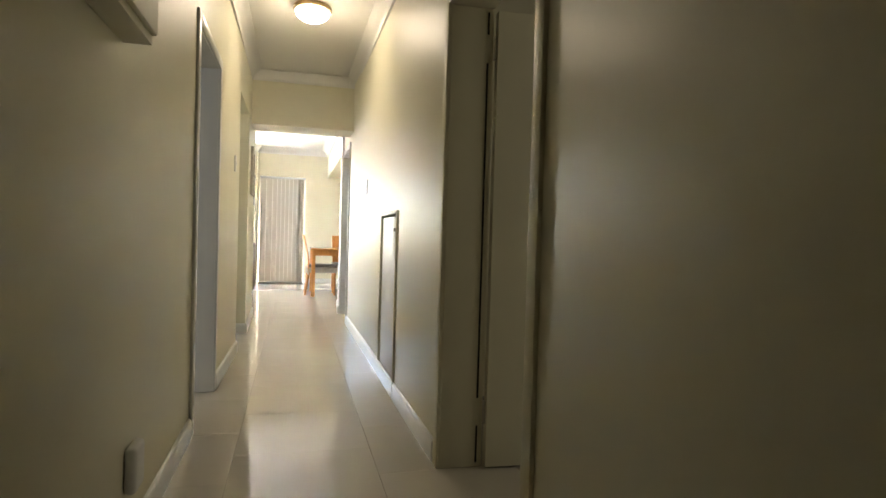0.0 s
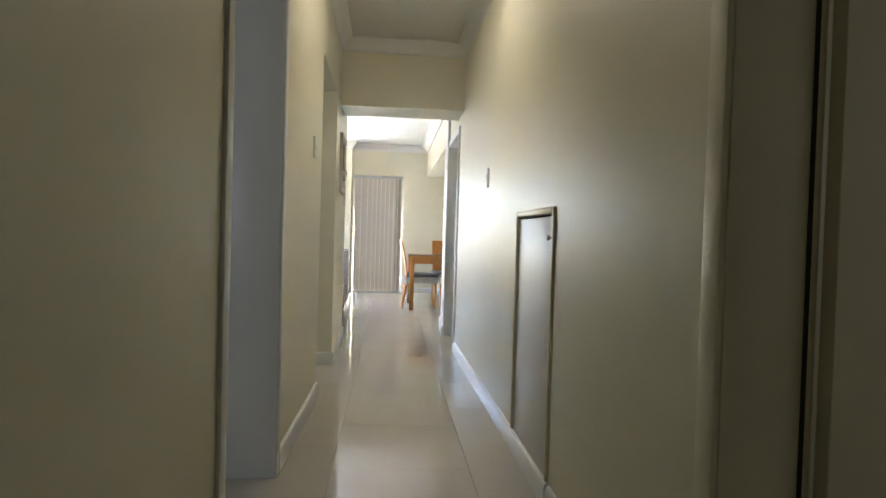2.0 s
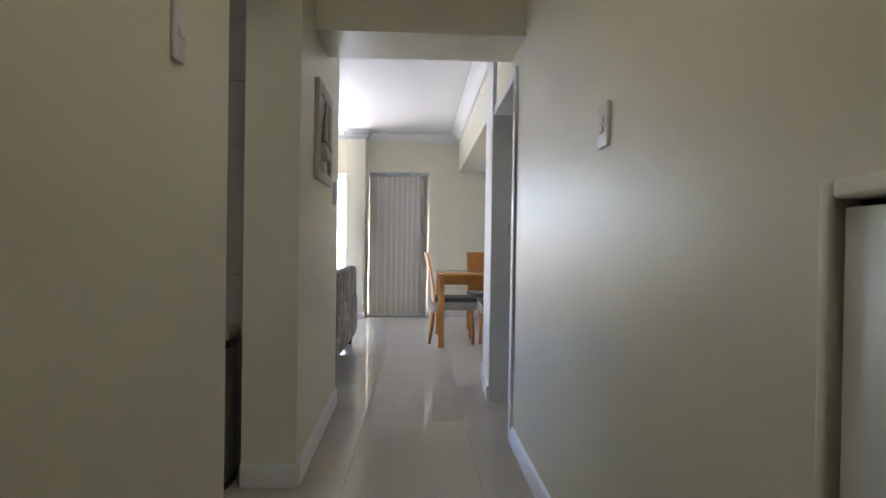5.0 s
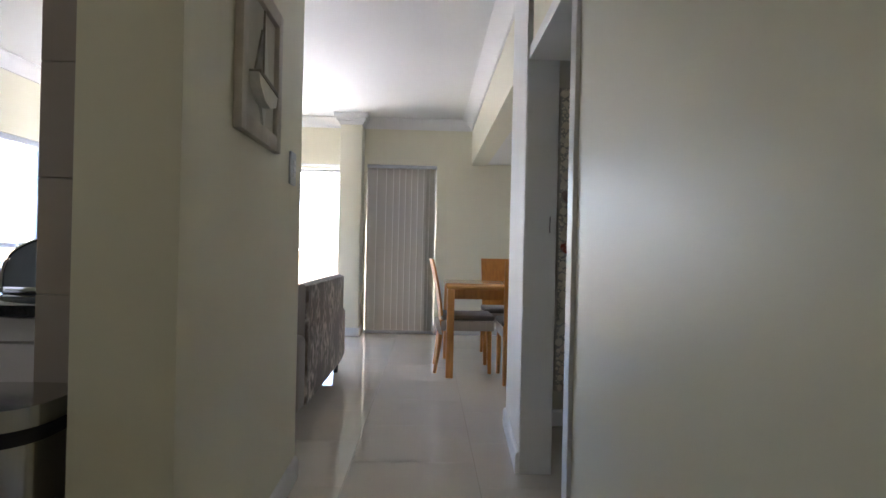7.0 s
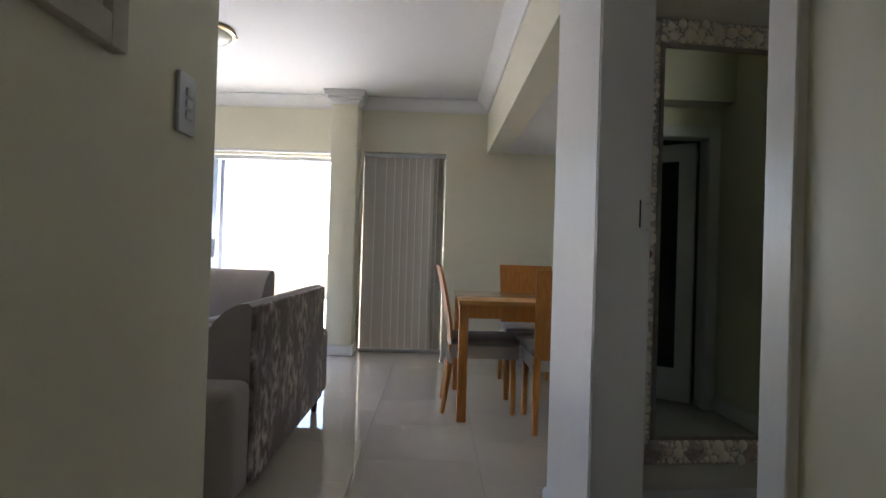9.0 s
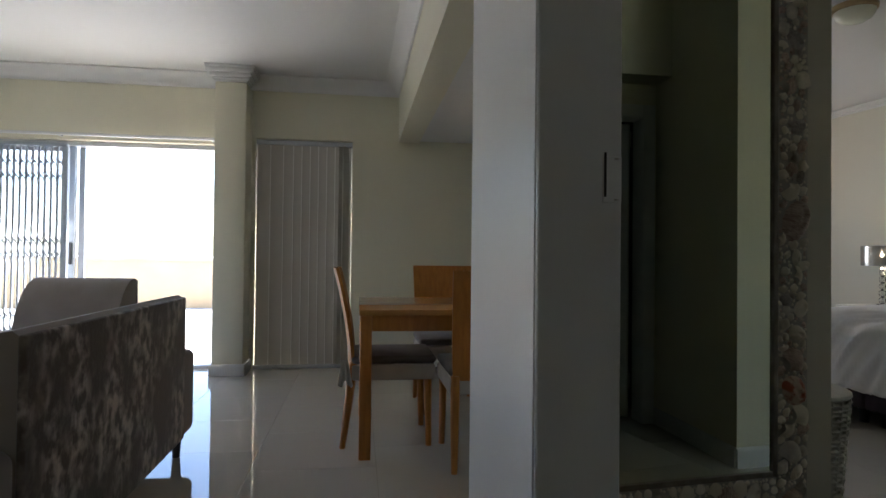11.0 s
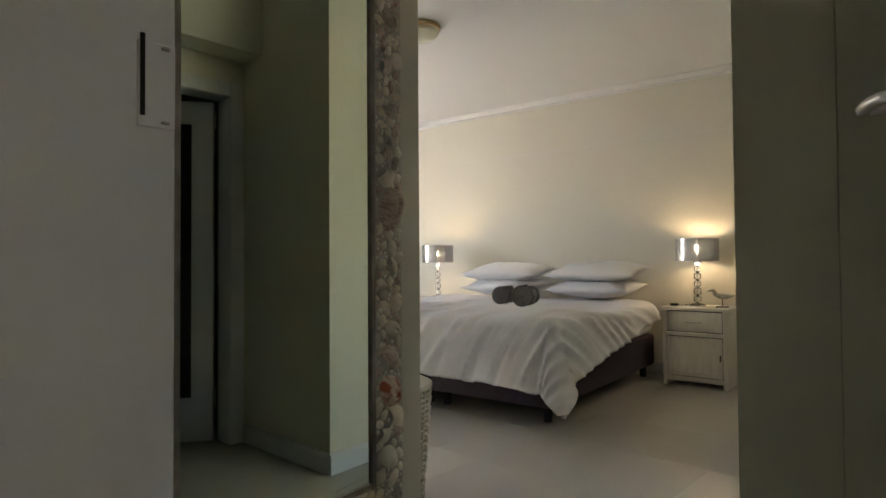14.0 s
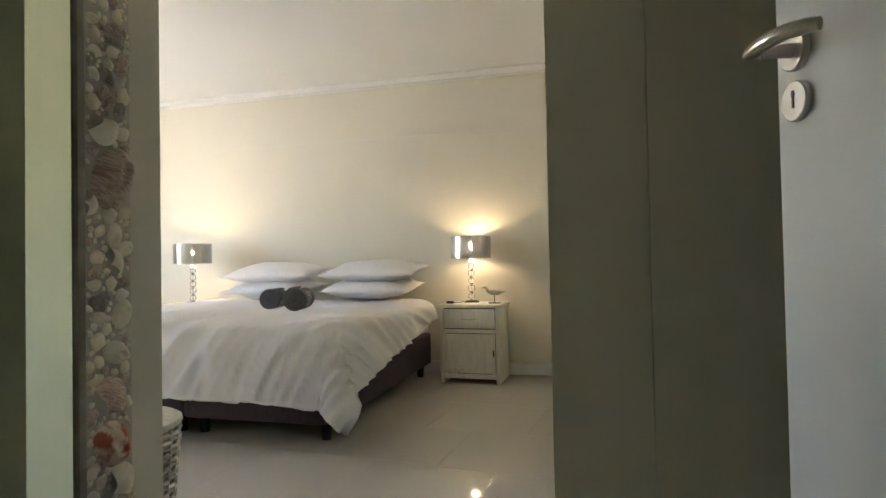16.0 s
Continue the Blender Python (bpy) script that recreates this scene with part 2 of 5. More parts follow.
def lathe(profile, steps=32, bm=None, at=(0, 0, 0)):
    """A turned solid from (radius, height) pairs."""
    bm = bm or bmesh.new()
    rings = []
    for r, z in profile:
        rings.append([bm.verts.new((at[0] + max(r, 1e-4) * math.cos(a), at[1] + max(r, 1e-4) * math.sin(a), at[2] + z))
                      for a in (2 * math.pi * i / steps for i in range(steps))])
    for a, b in zip(rings, rings[1:]):
        for i in range(steps):
            bm.faces.new((a[i], a[(i + 1) % steps], b[(i + 1) % steps], b[i]))
    bm.faces.new(rings[0][::-1])
    bm.faces.new(rings[-1])
    return bm


def tube(points, radius, steps=10, bm=None, flat=1.0):
    """A round bar along points; radius a number or one for each point."""
    bm = bm or bmesh.new()
    pts = [Vector(p) for p in points]
    rad = radius if isinstance(radius, (list, tuple)) else [radius] * len(pts)
    rings = []
    for i, p in enumerate(pts):
        d = (pts[min(i + 1, len(pts) - 1)] - pts[max(i - 1, 0)]).normalized()
        side = d.cross(Vector((0, 0, 1)) if abs(d.z) < 0.9 else Vector((1, 0, 0))).normalized()
        up = side.cross(d)
        rings.append([bm.verts.new(p + rad[i] * (math.cos(a) * side + flat * math.sin(a) * up)) for a in (2 * math.pi * k / steps for k in range(steps))])
    for a, b in zip(rings, rings[1:]):
        for k in range(steps):
            bm.faces.new((a[k], a[(k + 1) % steps], b[(k + 1) % steps], b[k]))
    bm.faces.new(rings[0][::-1])
    bm.faces.new(rings[-1])
    return bm


def prism(outline, axis, a, b, bm=None):
    """A solid of an outline (pairs) drawn across an axis, from a to b along it. axis x: pairs are (y, z); y: (x, z); z: (x, y)."""
    bm = bm or bmesh.new()
    at = {"x": lambda p, t: (t, p[0], p[1]), "y": lambda p, t: (p[0], t, p[1]), "z": lambda p, t: (p[0], p[1], t)}[axis]
    lo = [bm.verts.new(at(p, a)) for p in outline]
    hi = [bm.verts.new(at(p, b)) for p in outline]
    k = len(outline)
    for i in range(k):
        bm.faces.new((lo[i], lo[(i + 1) % k], hi[(i + 1) % k], hi[i]))
    bm.faces.new(lo[::-1])
    bm.faces.new(hi)
    return bm


def bevelled(bm, offset, seg=2, angle=30):
    es = [e for e in bm.edges if len(e.link_faces) == 2 and e.calc_face_angle(0) > radians(angle)]
    bmesh.ops.bevel(bm, geom=es, offset=offset, segments=seg, affect="EDGES", profile=0.5)
    return bm


# ---- the large structure ----
XR, XI = 1.073, 1.26          # the right wall of the hall: its two faces
CZ, LZ, BZ = 2.63, 2.625, 2.60  # ceilings of hall, living room, bedroom
TOP = 3.0
DOOR, DOOR_BED = 1.99, 1.955

structure("wall_hall_near_right", boxes((1.085, XI, -1.2, 2.58, 0, TOP), (1.085, XI, 2.58, 3.55, DOOR, TOP), bev=0.006), WALL, "cream painted hall wall")
structure("wall_hall_right_hatch", boxes((XR, XI, 4.634, 5.275, 1.14, TOP), (XR, XI, 4.634, 5.275, 0, 0.10), (XR + 0.09, XI, 4.634, 5.275, 0.10, 1.14)), WALL, "cream painted hall wall round the hatch")
structure("wall_over_door_3", boxes((1.047, XI, 7.665, 8.494, DOOR_BED, TOP)), WALL)
structure("wall_hall_right_1", prism([(1.085, 3.55), (XI, 3.55), (XI, 4.634), (XR, 4.634)], "z", 0, TOP), WALL, "cream painted hall wall")
structure("wall_hall_right_2", prism([(XR, 5.275), (XI, 5.275), (XI, 7.50), (1.45, 7.50), (1.45, 7.665), (1.047, 7.665)], "z", 0, TOP), WALL, "cream painted hall wall")
structure("wall_hall_end", bevelled(prism([(1.024, 8.506), (1.174, 8.506), (1.25, 9.262), (1.25, 9.36), (1.068, 9.29)], "z", 0, TOP), 0.012), PILLAR, "pale grey painted wall beyond the bedroom doorway")
structure("wall_hall_left", boxes((-0.22, 0, -1.2, 4.14, 0, TOP), (-0.22, 0, 4.14, 4.94, DOOR, TOP), (-0.22, 0.022, 6.15, 7.09, 2.12, TOP)), WALL, "cream painted hall wall")
structure("wall_hall_left_2", bevelled(prism([(-0.22, 4.94), (0.0, 4.94), (0.022, 6.15), (-0.22, 6.15)], "z", 0, TOP), 0.018, 3), WALL, "cream painted hall wall")
structure("wall_stub", bevelled(prism([(-0.212, 7.09), (0.024, 7.09), (0.0, 8.42), (-0.212, 8.42)], "z", 0, TOP), 0.006), WALL, "cream painted wall between hall and kitchen")
structure("wall_tiled", boxes((-0.43, -0.2125, 7.312, 8.42, 0, TOP)), GROUT)
structure("wall_hall_back", boxes((-0.22, XI, -1.35, -1.2, 0, TOP)), WALL)
structure("beam_hall", boxes((0.022, 1.06, 7.42, 7.84, 2.088, TOP)), WALL, "cream painted ceiling beam")
structure("beam_kitchen", boxes((-3.1, -0.432, 7.9, 8.3, 2.09, TOP)), WALL)
structure("ceiling_hall", boxes((-0.22, XI, -1.35, 7.42, CZ, TOP - 0.02)), CEIL, "white painted ceiling")
structure("ceiling_living", boxes((-3.1, -0.0, 8.3, FARY + 0.5, LZ, TOP - 0.02), (0.0, XR + 0.2, 7.84, FARY + 0.5, LZ, TOP - 0.02)), CEIL, "white painted ceiling")
structure("ceiling_kitchen", boxes((-3.1, -0.0, 5.1, 7.9, CZ, TOP - 0.02)), CEIL)
structure("ceiling_dining", boxes((1.28, 2.2, 9.45, FARY, 2.105, 2.6)), CEIL, "white lowered ceiling over the dining nook")
structure("beam_dining", boxes((1.09, 1.28, 9.30, FARY, 2.09, TOP)), WALL, "cream painted beam along the dining nook")
structure("wall_far", boxes((-0.48, -0.195, FARY, FARY + 0.25, 0, TOP), (-0.195, 0.665, FARY, FARY + 0.25, 2.08, TOP), (0.665, 2.365, FARY, FARY + 0.25, 0, TOP)), WALL, "cream painted far wall")
structure("wall_far_window_side", boxes((-3.1, -0.48, FARY, FARY + 0.25, 2.008, TOP), (-3.1, -2.84, FARY, FARY + 0.25, 0, 2.008)), WALL)
structure("wall_west", boxes((-3.3, -3.1, 5.1, 10.74, 0, TOP), (-3.3, -3.1, 10.74, 12.25, 0, 0.75), (-3.3, -3.1, 10.74, 12.25, 1.97, TOP), (-3.3, -3.1, 12.25, FARY + 0.25, 0, TOP)), WALL)
structure("wall_kitchen_south", boxes((-3.3, -0.22, 4.96, 5.1, 0, TOP)), WALL)
structure("wall_dining_east", boxes((2.2, 2.365, 9.45, FARY, 0, TOP)), WALL_BED)
structure("wall_mirror_side", prism([(1.251, 9.258), (2.365, 9.375), (2.365, 9.4495), (1.251, 9.4495)], "z", 0, TOP), WALL_BED, "pale painted wall behind the mirror")
LOBBY = pose(2.77, 8.475, 0, 0, 0, 6)    # the corner where lobby and bedroom meet; the bedroom stands askew to the hall
LOBBY_E = pose(2.77, 8.475, 0, 0, 0, 11)
structure("wall_lobby_east", boxes((0, 0.13, -1.05, -0.253, 0, TOP)), WALL, "cream painted wall at the lobby").matrix_basis = LOBBY_E
structure("wall_lobby_south", boxes((-1.55, -0.79, -0.91, -0.79, 0, TOP), (-0.79, -0.07, -0.91, -0.79, 1.93, TOP), (-0.07, 0, -0.91, -0.79, 0, TOP), (-1.35, 0, -0.79, -0.60, 2.12, TOP)), WALL, "cream painted wall at the lobby").matrix_basis = LOBBY_E
structure("wall_bed_south", boxes((0.13, 3.5, -0.42, -0.262, 0, TOP)), WALL_BED).matrix_basis = LOBBY
structure("wall_lobby_corner", bevelled(prism([(-0.003, 0), (0.75, 0), (0.75, -0.25), (0.019, -0.25)], "z", 0, TOP), 0.004), WALL, "cream painted wall end").matrix_basis = LOBBY
structure("wall_bathroom", boxes((XI, 3.1, 6.0, 6.1, 0, TOP), (3.0, 3.1, 6.1, 7.6, 0, TOP)), BATH_SHADE)
structure("wall_bed_head", prism([(6.242, 8.0), (6.6, 8.0), (5.97, 14.0), (5.611, 14.0)], "z", 0, TOP), WALL_BED, "pale stone painted bedroom wall")
structure("wall_bed_north", boxes((2.35, 3.0, 13.8, 13.95, 0, TOP), (3.0, 4.2, 13.8, 13.95, 0, 1.0), (3.0, 4.2, 13.8, 13.95, 2.0, TOP), (4.2, 5.63, 13.8, 13.95, 0, TOP), (2.2, 2.365, FARY + 0.25, 13.95, 0, TOP)), WALL_BED)
structure("ceiling_bedroom", boxes((XI, 3.1, 6.0, 8.06, BZ, TOP - 0.02), (XI, 6.5, 8.06, 9.29, BZ, TOP - 0.02), (2.35, 6.5, 9.29, 13.95, BZ, TOP - 0.02)), CEIL, "white painted bedroom ceiling")
structure("wall_side_room", boxes((-3.1, -3.0, 1.8, 4.96, 0, TOP), (-3.1, -0.22, 1.7, 1.8, 0, TOP)), WALL)
structure("ceiling_side_room", boxes((-3.1, -0.22, 1.7, 5.1, CZ, TOP - 0.02)), CEIL)
structure("wall_front_room", boxes((3.2, 3.3, 1.5, 4.6, 0, TOP), (XI, 3.3, 1.4, 1.5, 0, TOP), (XI, 3.3, 4.6, 4.7, 0, TOP)), WALL)
structure("ceiling_front_room", boxes((XI, 3.3, 1.4, 4.7, CZ, TOP - 0.02)), CEIL)
structure("roof", boxes((-3.5, 6.7, -1.5, FARY + 0.3, TOP, TOP + 0.15), (2.2, 6.7, FARY + 0.3, 14.1, TOP, TOP + 0.15)), CEIL)
structure("floor", boxes((-3.3, 6.5, -1.35, 14.0, -0.20, -0.006)), GROUT)
structure("ground", boxes((-400, 400, 14.0, 700, -0.25, -0.06), (-400, -3.3, -400, 14.0, -0.25, -0.06)), PATIO, "pale sunlit paving outside")


def cornice(name, axis, a, b, wall, z, into, size=0.085):
    """A coved cornice along a wall; into is the side (+1 or -1) on which the room lies."""
    s = size
    prof = [(0, 0), (s * 1.15, 0), (s * 1.15, -0.012), (s * 0.85, -0.02), (s * 0.62, -0.2 * s - 0.015), (s * 0.35, -0.45 * s - 0.015), (s * 0.22, -0.8 * s), (0.016, -0.88 * s - 0.005), (0.016, -s - 0.012), (0, -s - 0.012)]
    prof = [(wall + into * (u + 0.001), z + v - 0.001) for u, v in prof]
    return structure(name, prism(prof, axis, a, b), CEIL)


for nm, ax, a, b, w, z, into in (("cornice", "y", -1.2, 7.42, XR, CZ, -1), ("cornice", "y", -1.2, 7.42, 0.012, CZ, 1), ("cornice", "x", 0.0, XR, 7.42, CZ, -1),
                                 ("cornice", "y", 8.6, FARY, 1.09, LZ, -1), ("cornice", "x", -3.1, 1.09, FARY, LZ, -1), ("cornice", "y", 8.3, FARY, -3.1, LZ, 1),
                                 ("cornice", "x", 2.365, 5.62, 13.8, BZ, -1)):
    cornice(nm, ax, a, b, w, z, into, 0.105 if z == LZ else 0.085)


def baseboard(axis, a, b, wall, into, h=0.10):
    prof = [(wall + into * u, v) for u, v in ((0.0005, 0.001), (0.016, 0.001), (0.016, h - 0.02), (0.012, h - 0.008), (0.007, h - 0.002), (0.0005, h))]
    return structure("baseboard", prism(prof, axis, a, b), TRIM)


for ax, a, b, w, into in (("y", -1.2, 2.52, 1.085, -1), ("y", 4.634, 5.275, XR, -1), ("y", -1.2, 4.08, 0.0, 1), 
                          ("x", -0.212, 0.024, 7.09, -1), ("x", 0.665, 2.2, FARY, -1)):
    baseboard(ax, a, b, w, into)


def door_frame(name, axis, wall, deep, a, b, top, face=0.045, proud=0.014, paint=None):
    """A jamb lining with architraves round an opening from a to b in a wall from wall to deep."""
    lo, hi = min(wall, deep), max(wall, deep)
    bs = []
    t = 0.022
    for u0, u1, z0, z1 in ((a, a + t, 0, top), (b - t, b, 0, top), (a + t, b - t, top - t, top)):
        bs.append((lo - 0.002, hi + 0.002, u0, u1, z0, z1))
    for x0, x1 in ((lo - proud, lo + 0.004), (hi - 0.004, hi + proud)):
        for u0, u1, z0, z1 in ((a - face, a + t - 0.004, 0, top + face), (b - t + 0.004, b + face, 0, top + face), (a + t - 0.004, b - t + 0.004, top - t + 0.004, top + face)):
            bs.append((x0, x1, u0, u1, z0, z1))
    if axis == "x":
        bs = [(u0, u1, x0, x1, z0, z1) for x0, x1, u0, u1, z0, z1 in bs]
    return structure(name, boxes(*bs, bev=0.005, seg=2), paint or TRIM, "gloss painted door frame")


door_frame("door_frame_1", "y", 1.085, XI, 2.58, 3.55, DOOR, paint=WALL)
door_frame("door_frame_2", "y", 0.0, -0.22, 4.14, 4.955, DOOR)
structure("door_frame_3", boxes((1.045, 1.452, 7.666, 7.685, 0, DOOR_BED), (1.033, 1.053, 7.615, 7.683, 0, DOOR_BED + 0.045), (1.03, XI + 0.002, 7.685, 8.494, DOOR_BED - 0.02, DOOR_BED - 0.001),
          (1.033, 1.053, 7.683, 8.494, DOOR_BED - 0.018, DOOR_BED + 0.045), (1.026, 1.176, 8.494, 8.5045, 0, DOOR_BED), bev=0.003, seg=1), TRIM, "white gloss painted door frame")
door_frame("door_frame_4", "x", -0.79, -0.91, -0.79, -0.07, 1.93, 0.06).matrix_basis = LOBBY_E

def tilted(ob, m):
    ob.matrix_basis = m
    return ob


HEAD = pose(6.105, 9.3, 0, 0, 0, 6)   # the bedroom's head wall: its x axis points into the wall
tilted(cornice("cornice", "y", -1.1, 4.6, 0.0, BZ, -1, 0.05), HEAD)
tilted(baseboard("y", -1.1, 4.6, 0.0, -1), HEAD)
tilted(baseboard("y", 0.0, 1.33, 0.0, 1), pose(0.024, 7.09, 0, 0, 0, 1.03))
tilted(baseboard("y", 0.05, 1.21, 0.0, 1), pose(0, 4.94, 0, 0, 0, -1.04))
tilted(baseboard("y", 0.0, 0.786, 0.0, -1), pose(1.024, 8.506, 0, 0, 0, -3.2))
tilted(baseboard("x", 0.0, 1.12, 0.0, -1), pose(1.251, 9.258, 0, 0, 0, 6))
tilted(baseboard("y", -0.79, 0.0, 0.0, -1), LOBBY_E)
tilted(baseboard("x", -0.01, 0.75, 0.0, 1), LOBBY)
tilted(baseboard("y", 0.06, 1.062, 0.0, -1), pose(1.085, 3.55, 0, 0, 0, 0.65))
tilted(baseboard("y", 0.0, 2.335, 0.0, -1), pose(XR, 5.275, 0, 0, 0, 0.58))
# Thin raised strip that draws the hairline joint in the head wall.
structure("wall_joint_line", boxes((-0.002, 0.001, -0.4, 3.0, 2.08, 2.083)), TRIM_GREY).matrix_basis = HEAD

# ---- doors and wall fittings ----
def lever(parent, x, y, z, face, away):
    """A lever handle on a door in the x-z plane at height z. face: side of the leaf (+1/-1 along y); away: way the lever points along x."""
    yy = y + face * 0.001
    rose = bmesh.new()
    lathe([(0.0, 0), (0.026, 0), (0.027, 0.002), (0.027, 0.008), (0.025, 0.010), (0.0, 0.010)], 28, rose)
    bmesh.ops.rotate(rose, verts=rose.verts, cent=(0, 0, 0), matrix=Matrix.Rotation(radians(-90 * face), 3, "X"))
    bmesh.ops.translate(rose, verts=rose.verts, vec=(x, yy, z))
    handle = part("handle", rose, STEEL, parent, "satin steel lever handle")
    pts = [(x, yy + face * 0.005, z), (x, yy + face * 0.036, z), (x - away * 0.003, yy + face * 0.050, z)]
    part("neck", tube(pts, [0.0095, 0.0095, 0.0105], 14), STEEL, handle)
    pts = [(x - away * 0.016, yy + face * 0.060, z - 0.002), (x - away * 0.006, yy + face * 0.060, z), (x + away * 0.02, yy + face * 0.059, z + 0.002), (x + away * 0.04, yy + face * 0.056, z + 0.003),
           (x + away * 0.062, yy + face * 0.050, z + 0.003), (x + away * 0.082, yy + face * 0.042, z + 0.001), (x + away * 0.094, yy + face * 0.034, z - 0.001)]
    part("lever", tube(pts, [0.006, 0.0095, 0.0105, 0.0105, 0.010, 0.0095, 0.008], 14), STEEL, handle)
    esc = lathe([(0.0, 0), (0.026, 0), (0.027, 0.002), (0.027, 0.007), (0.025, 0.009), (0.0, 0.009)], 28)
    bmesh.ops.rotate(esc, verts=esc.verts, cent=(0, 0, 0), matrix=Matrix.Rotation(radians(-90 * face), 3, "X"))
    bmesh.ops.translate(esc, verts=esc.verts, vec=(x, yy, z - 0.067))
    plate = part("keyhole_plate", esc, STEEL, parent, "round satin steel keyhole plate")
    yk = yy + face * 0.0095
    hole = prism([(x - 0.0022, z - 0.076), (x + 0.0022, z - 0.076), (x + 0.0018, z - 0.062), (x + 0.0035, z - 0.058), (x + 0.002, z - 0.053), (x - 0.002, z - 0.053), (x - 0.0035, z - 0.058), (x - 0.0018, z - 0.062)], "y", yk - 0.0005, yk + 0.0005)
    part("keyhole", hole, BLACK, plate)


def open_door(name, hinge, rz, width, label, mat, top=1.955, handle=None, mirrored=1):
    """A flush leaf that stands open; its x axis runs from the hinge along the leaf."""
    d = thing(name, (hinge[0], hinge[1], 0), label, "door", rz=rz)
    d["kind"] = "structure"
    part("leaf", boxes((0.006, width, -0.02, 0.02, 0.008, top), bev=0.002, seg=1), mat, d)
    for z in (0.24, 1.80):
        part("hinge", tube([(0, 0.0, z - 0.05), (0, 0.0, z + 0.05)], 0.007, 10), STEEL, d)
    if handle:
        lever(d, width - 0.05, 0.02 * handle, 1.236, handle, -1 if mirrored > 0 else 1)
    return d


d1 = open_door("door_1", (1.275, 3.515), -2, 0.82, "cream flush door standing wide open", WALL)
# Dark strips that paint the shade of the gap beside the hinges.
for z0, z1 in ((0.02, 0.18), (0.30, 1.74), (1.86, 1.955)):
    part("gap_shade_strip", boxes((-0.032, -0.024, 0.0085, 0.0125, z0, z1)), DARK, d1, "dark strip standing in for the shaded gap beside the hinges")
open_door("door_2", (-0.245, 4.905), 181, 0.76, "white flush door standing open into the side room", TRIM_GREY)
open_door("door_3", (1.457, 7.725), 22, 0.785, "white flush bedroom door open with a steel lever", TRIM, top=1.925, handle=1)
bath_hinge = LOBBY_E @ Vector((-0.105, -0.925, 0))
bath = open_door("door_4", bath_hinge[:2], 228, 0.72, "white framed door ajar with a dark panel", TRIM, 1.90)
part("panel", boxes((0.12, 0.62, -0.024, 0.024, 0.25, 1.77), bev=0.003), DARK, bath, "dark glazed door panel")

hatch = thing("cupboard_hatch", (XR, 4.967, 0.1), "small white painted cupboard hatch set in the hall wall", "hatch")
for nm, b in (("frame_side", (-0.012, 0.03, -0.333, -0.306, 0.0, 1.048)), ("frame_side", (-0.014, 0.03, 0.290, 0.315, 0.0, 1.048)), ("frame_top", (-0.014, 0.03, -0.306, 0.290, 1.022, 1.048))):
    part(nm, boxes(b, bev=0.007, seg=3), WALL, hatch)
part("door", boxes((0.0, 0.022, -0.301, 0.285, 0.0, 1.012), bev=0.003), TRIM_GREY, hatch, "pale grey painted hatch door")
part("shadow_gap", boxes((0.026, 0.03, -0.306, 0.290, 0.0, 1.0215)), DARK, hatch)
kn = lathe([(0, 0), (0.005, 0), (0.005, 0.006), (0.010, 0.010), (0.012, 0.015), (0.009, 0.020), (0, 0.022)], 20)
bmesh.ops.rotate(kn, verts=kn.verts, cent=(0, 0, 0), matrix=Matrix.Rotation(radians(-90), 3, "Y"))
bmesh.ops.translate(kn, verts=kn.verts, vec=(0.0, -0.275, 0.928))
part("knob", kn, TRIM, hatch, "small white round knob")


def light_switch(at, rz, w, h, rockers, label, mat=TRIM):
    """A wall plate; its x axis points out of the wall."""
    s = thing("light_switch", at, label, "light switch", rz=rz)
    part("plate", boxes((0.0, 0.012, -w / 2, w / 2, -h / 2, h / 2), bev=0.004), mat, s)
    for i in range(rockers):
        z = (i - (rockers - 1) / 2) * 0.026
        part("rocker", boxes((0.012, 0.017, -0.016, 0.016, z - 0.010, z + 0.010), bev=0.002, seg=1), TRIM_GREY, s)
    return s


light_switch((1.065, 6.18, 1.40), 180, 0.085, 0.125, 2, "white two-gang light switch on the hall wall")
light_switch((0.016, 5.82, 1.50), 0, 0.055, 0.12, 1, "white light switch on the hall wall")
light_switch((0.0037, 8.215, 1.36), 1.03, 0.09, 0.135, 3, "grey three-gang light switch below the picture", ALU)
sock = thing("wall_socket", (0.0, 3.03, 0.28), "pale plastic socket cover low on the wall", "socket")
part("plate", boxes((0, 0.035, -0.055, 0.055, -0.07, 0.07), bev=0.015, seg=3), TRIM_GREY, sock)
box = thing("wall_cabinet", (0.0, 2.27, 1.49), "shallow cream painted wall box above head height", "cabinet")
part("body", boxes((0.0, 0.075, -0.62, 0.62, 0.0, 0.6), bev=0.003), WALL, box)
part("door", boxes((0.0755, 0.092, -0.60, 0.60, 0.02, 0.58), bev=0.004), WALL, box)
strike = thing("strike_plate", (1.174, 8.494, 1.165), "worn painted strike plate on the door jamb", "latch")
part("plate", boxes((-0.034, 0.0, -0.004, 0, -0.046, 0.034), bev=0.001, seg=1), TRIM, strike)
part("slot", boxes((-0.032, -0.028, -0.0055, -0.004, -0.036, 0.040)), DARK, strike)
for z in (-0.042, 0.028):
    part("screw", lathe([(0, 0), (0.004, 0), (0.004, 0.002), (0, 0.002)], 10, at=(-0.010, -0.006, z)), STEEL, strike)


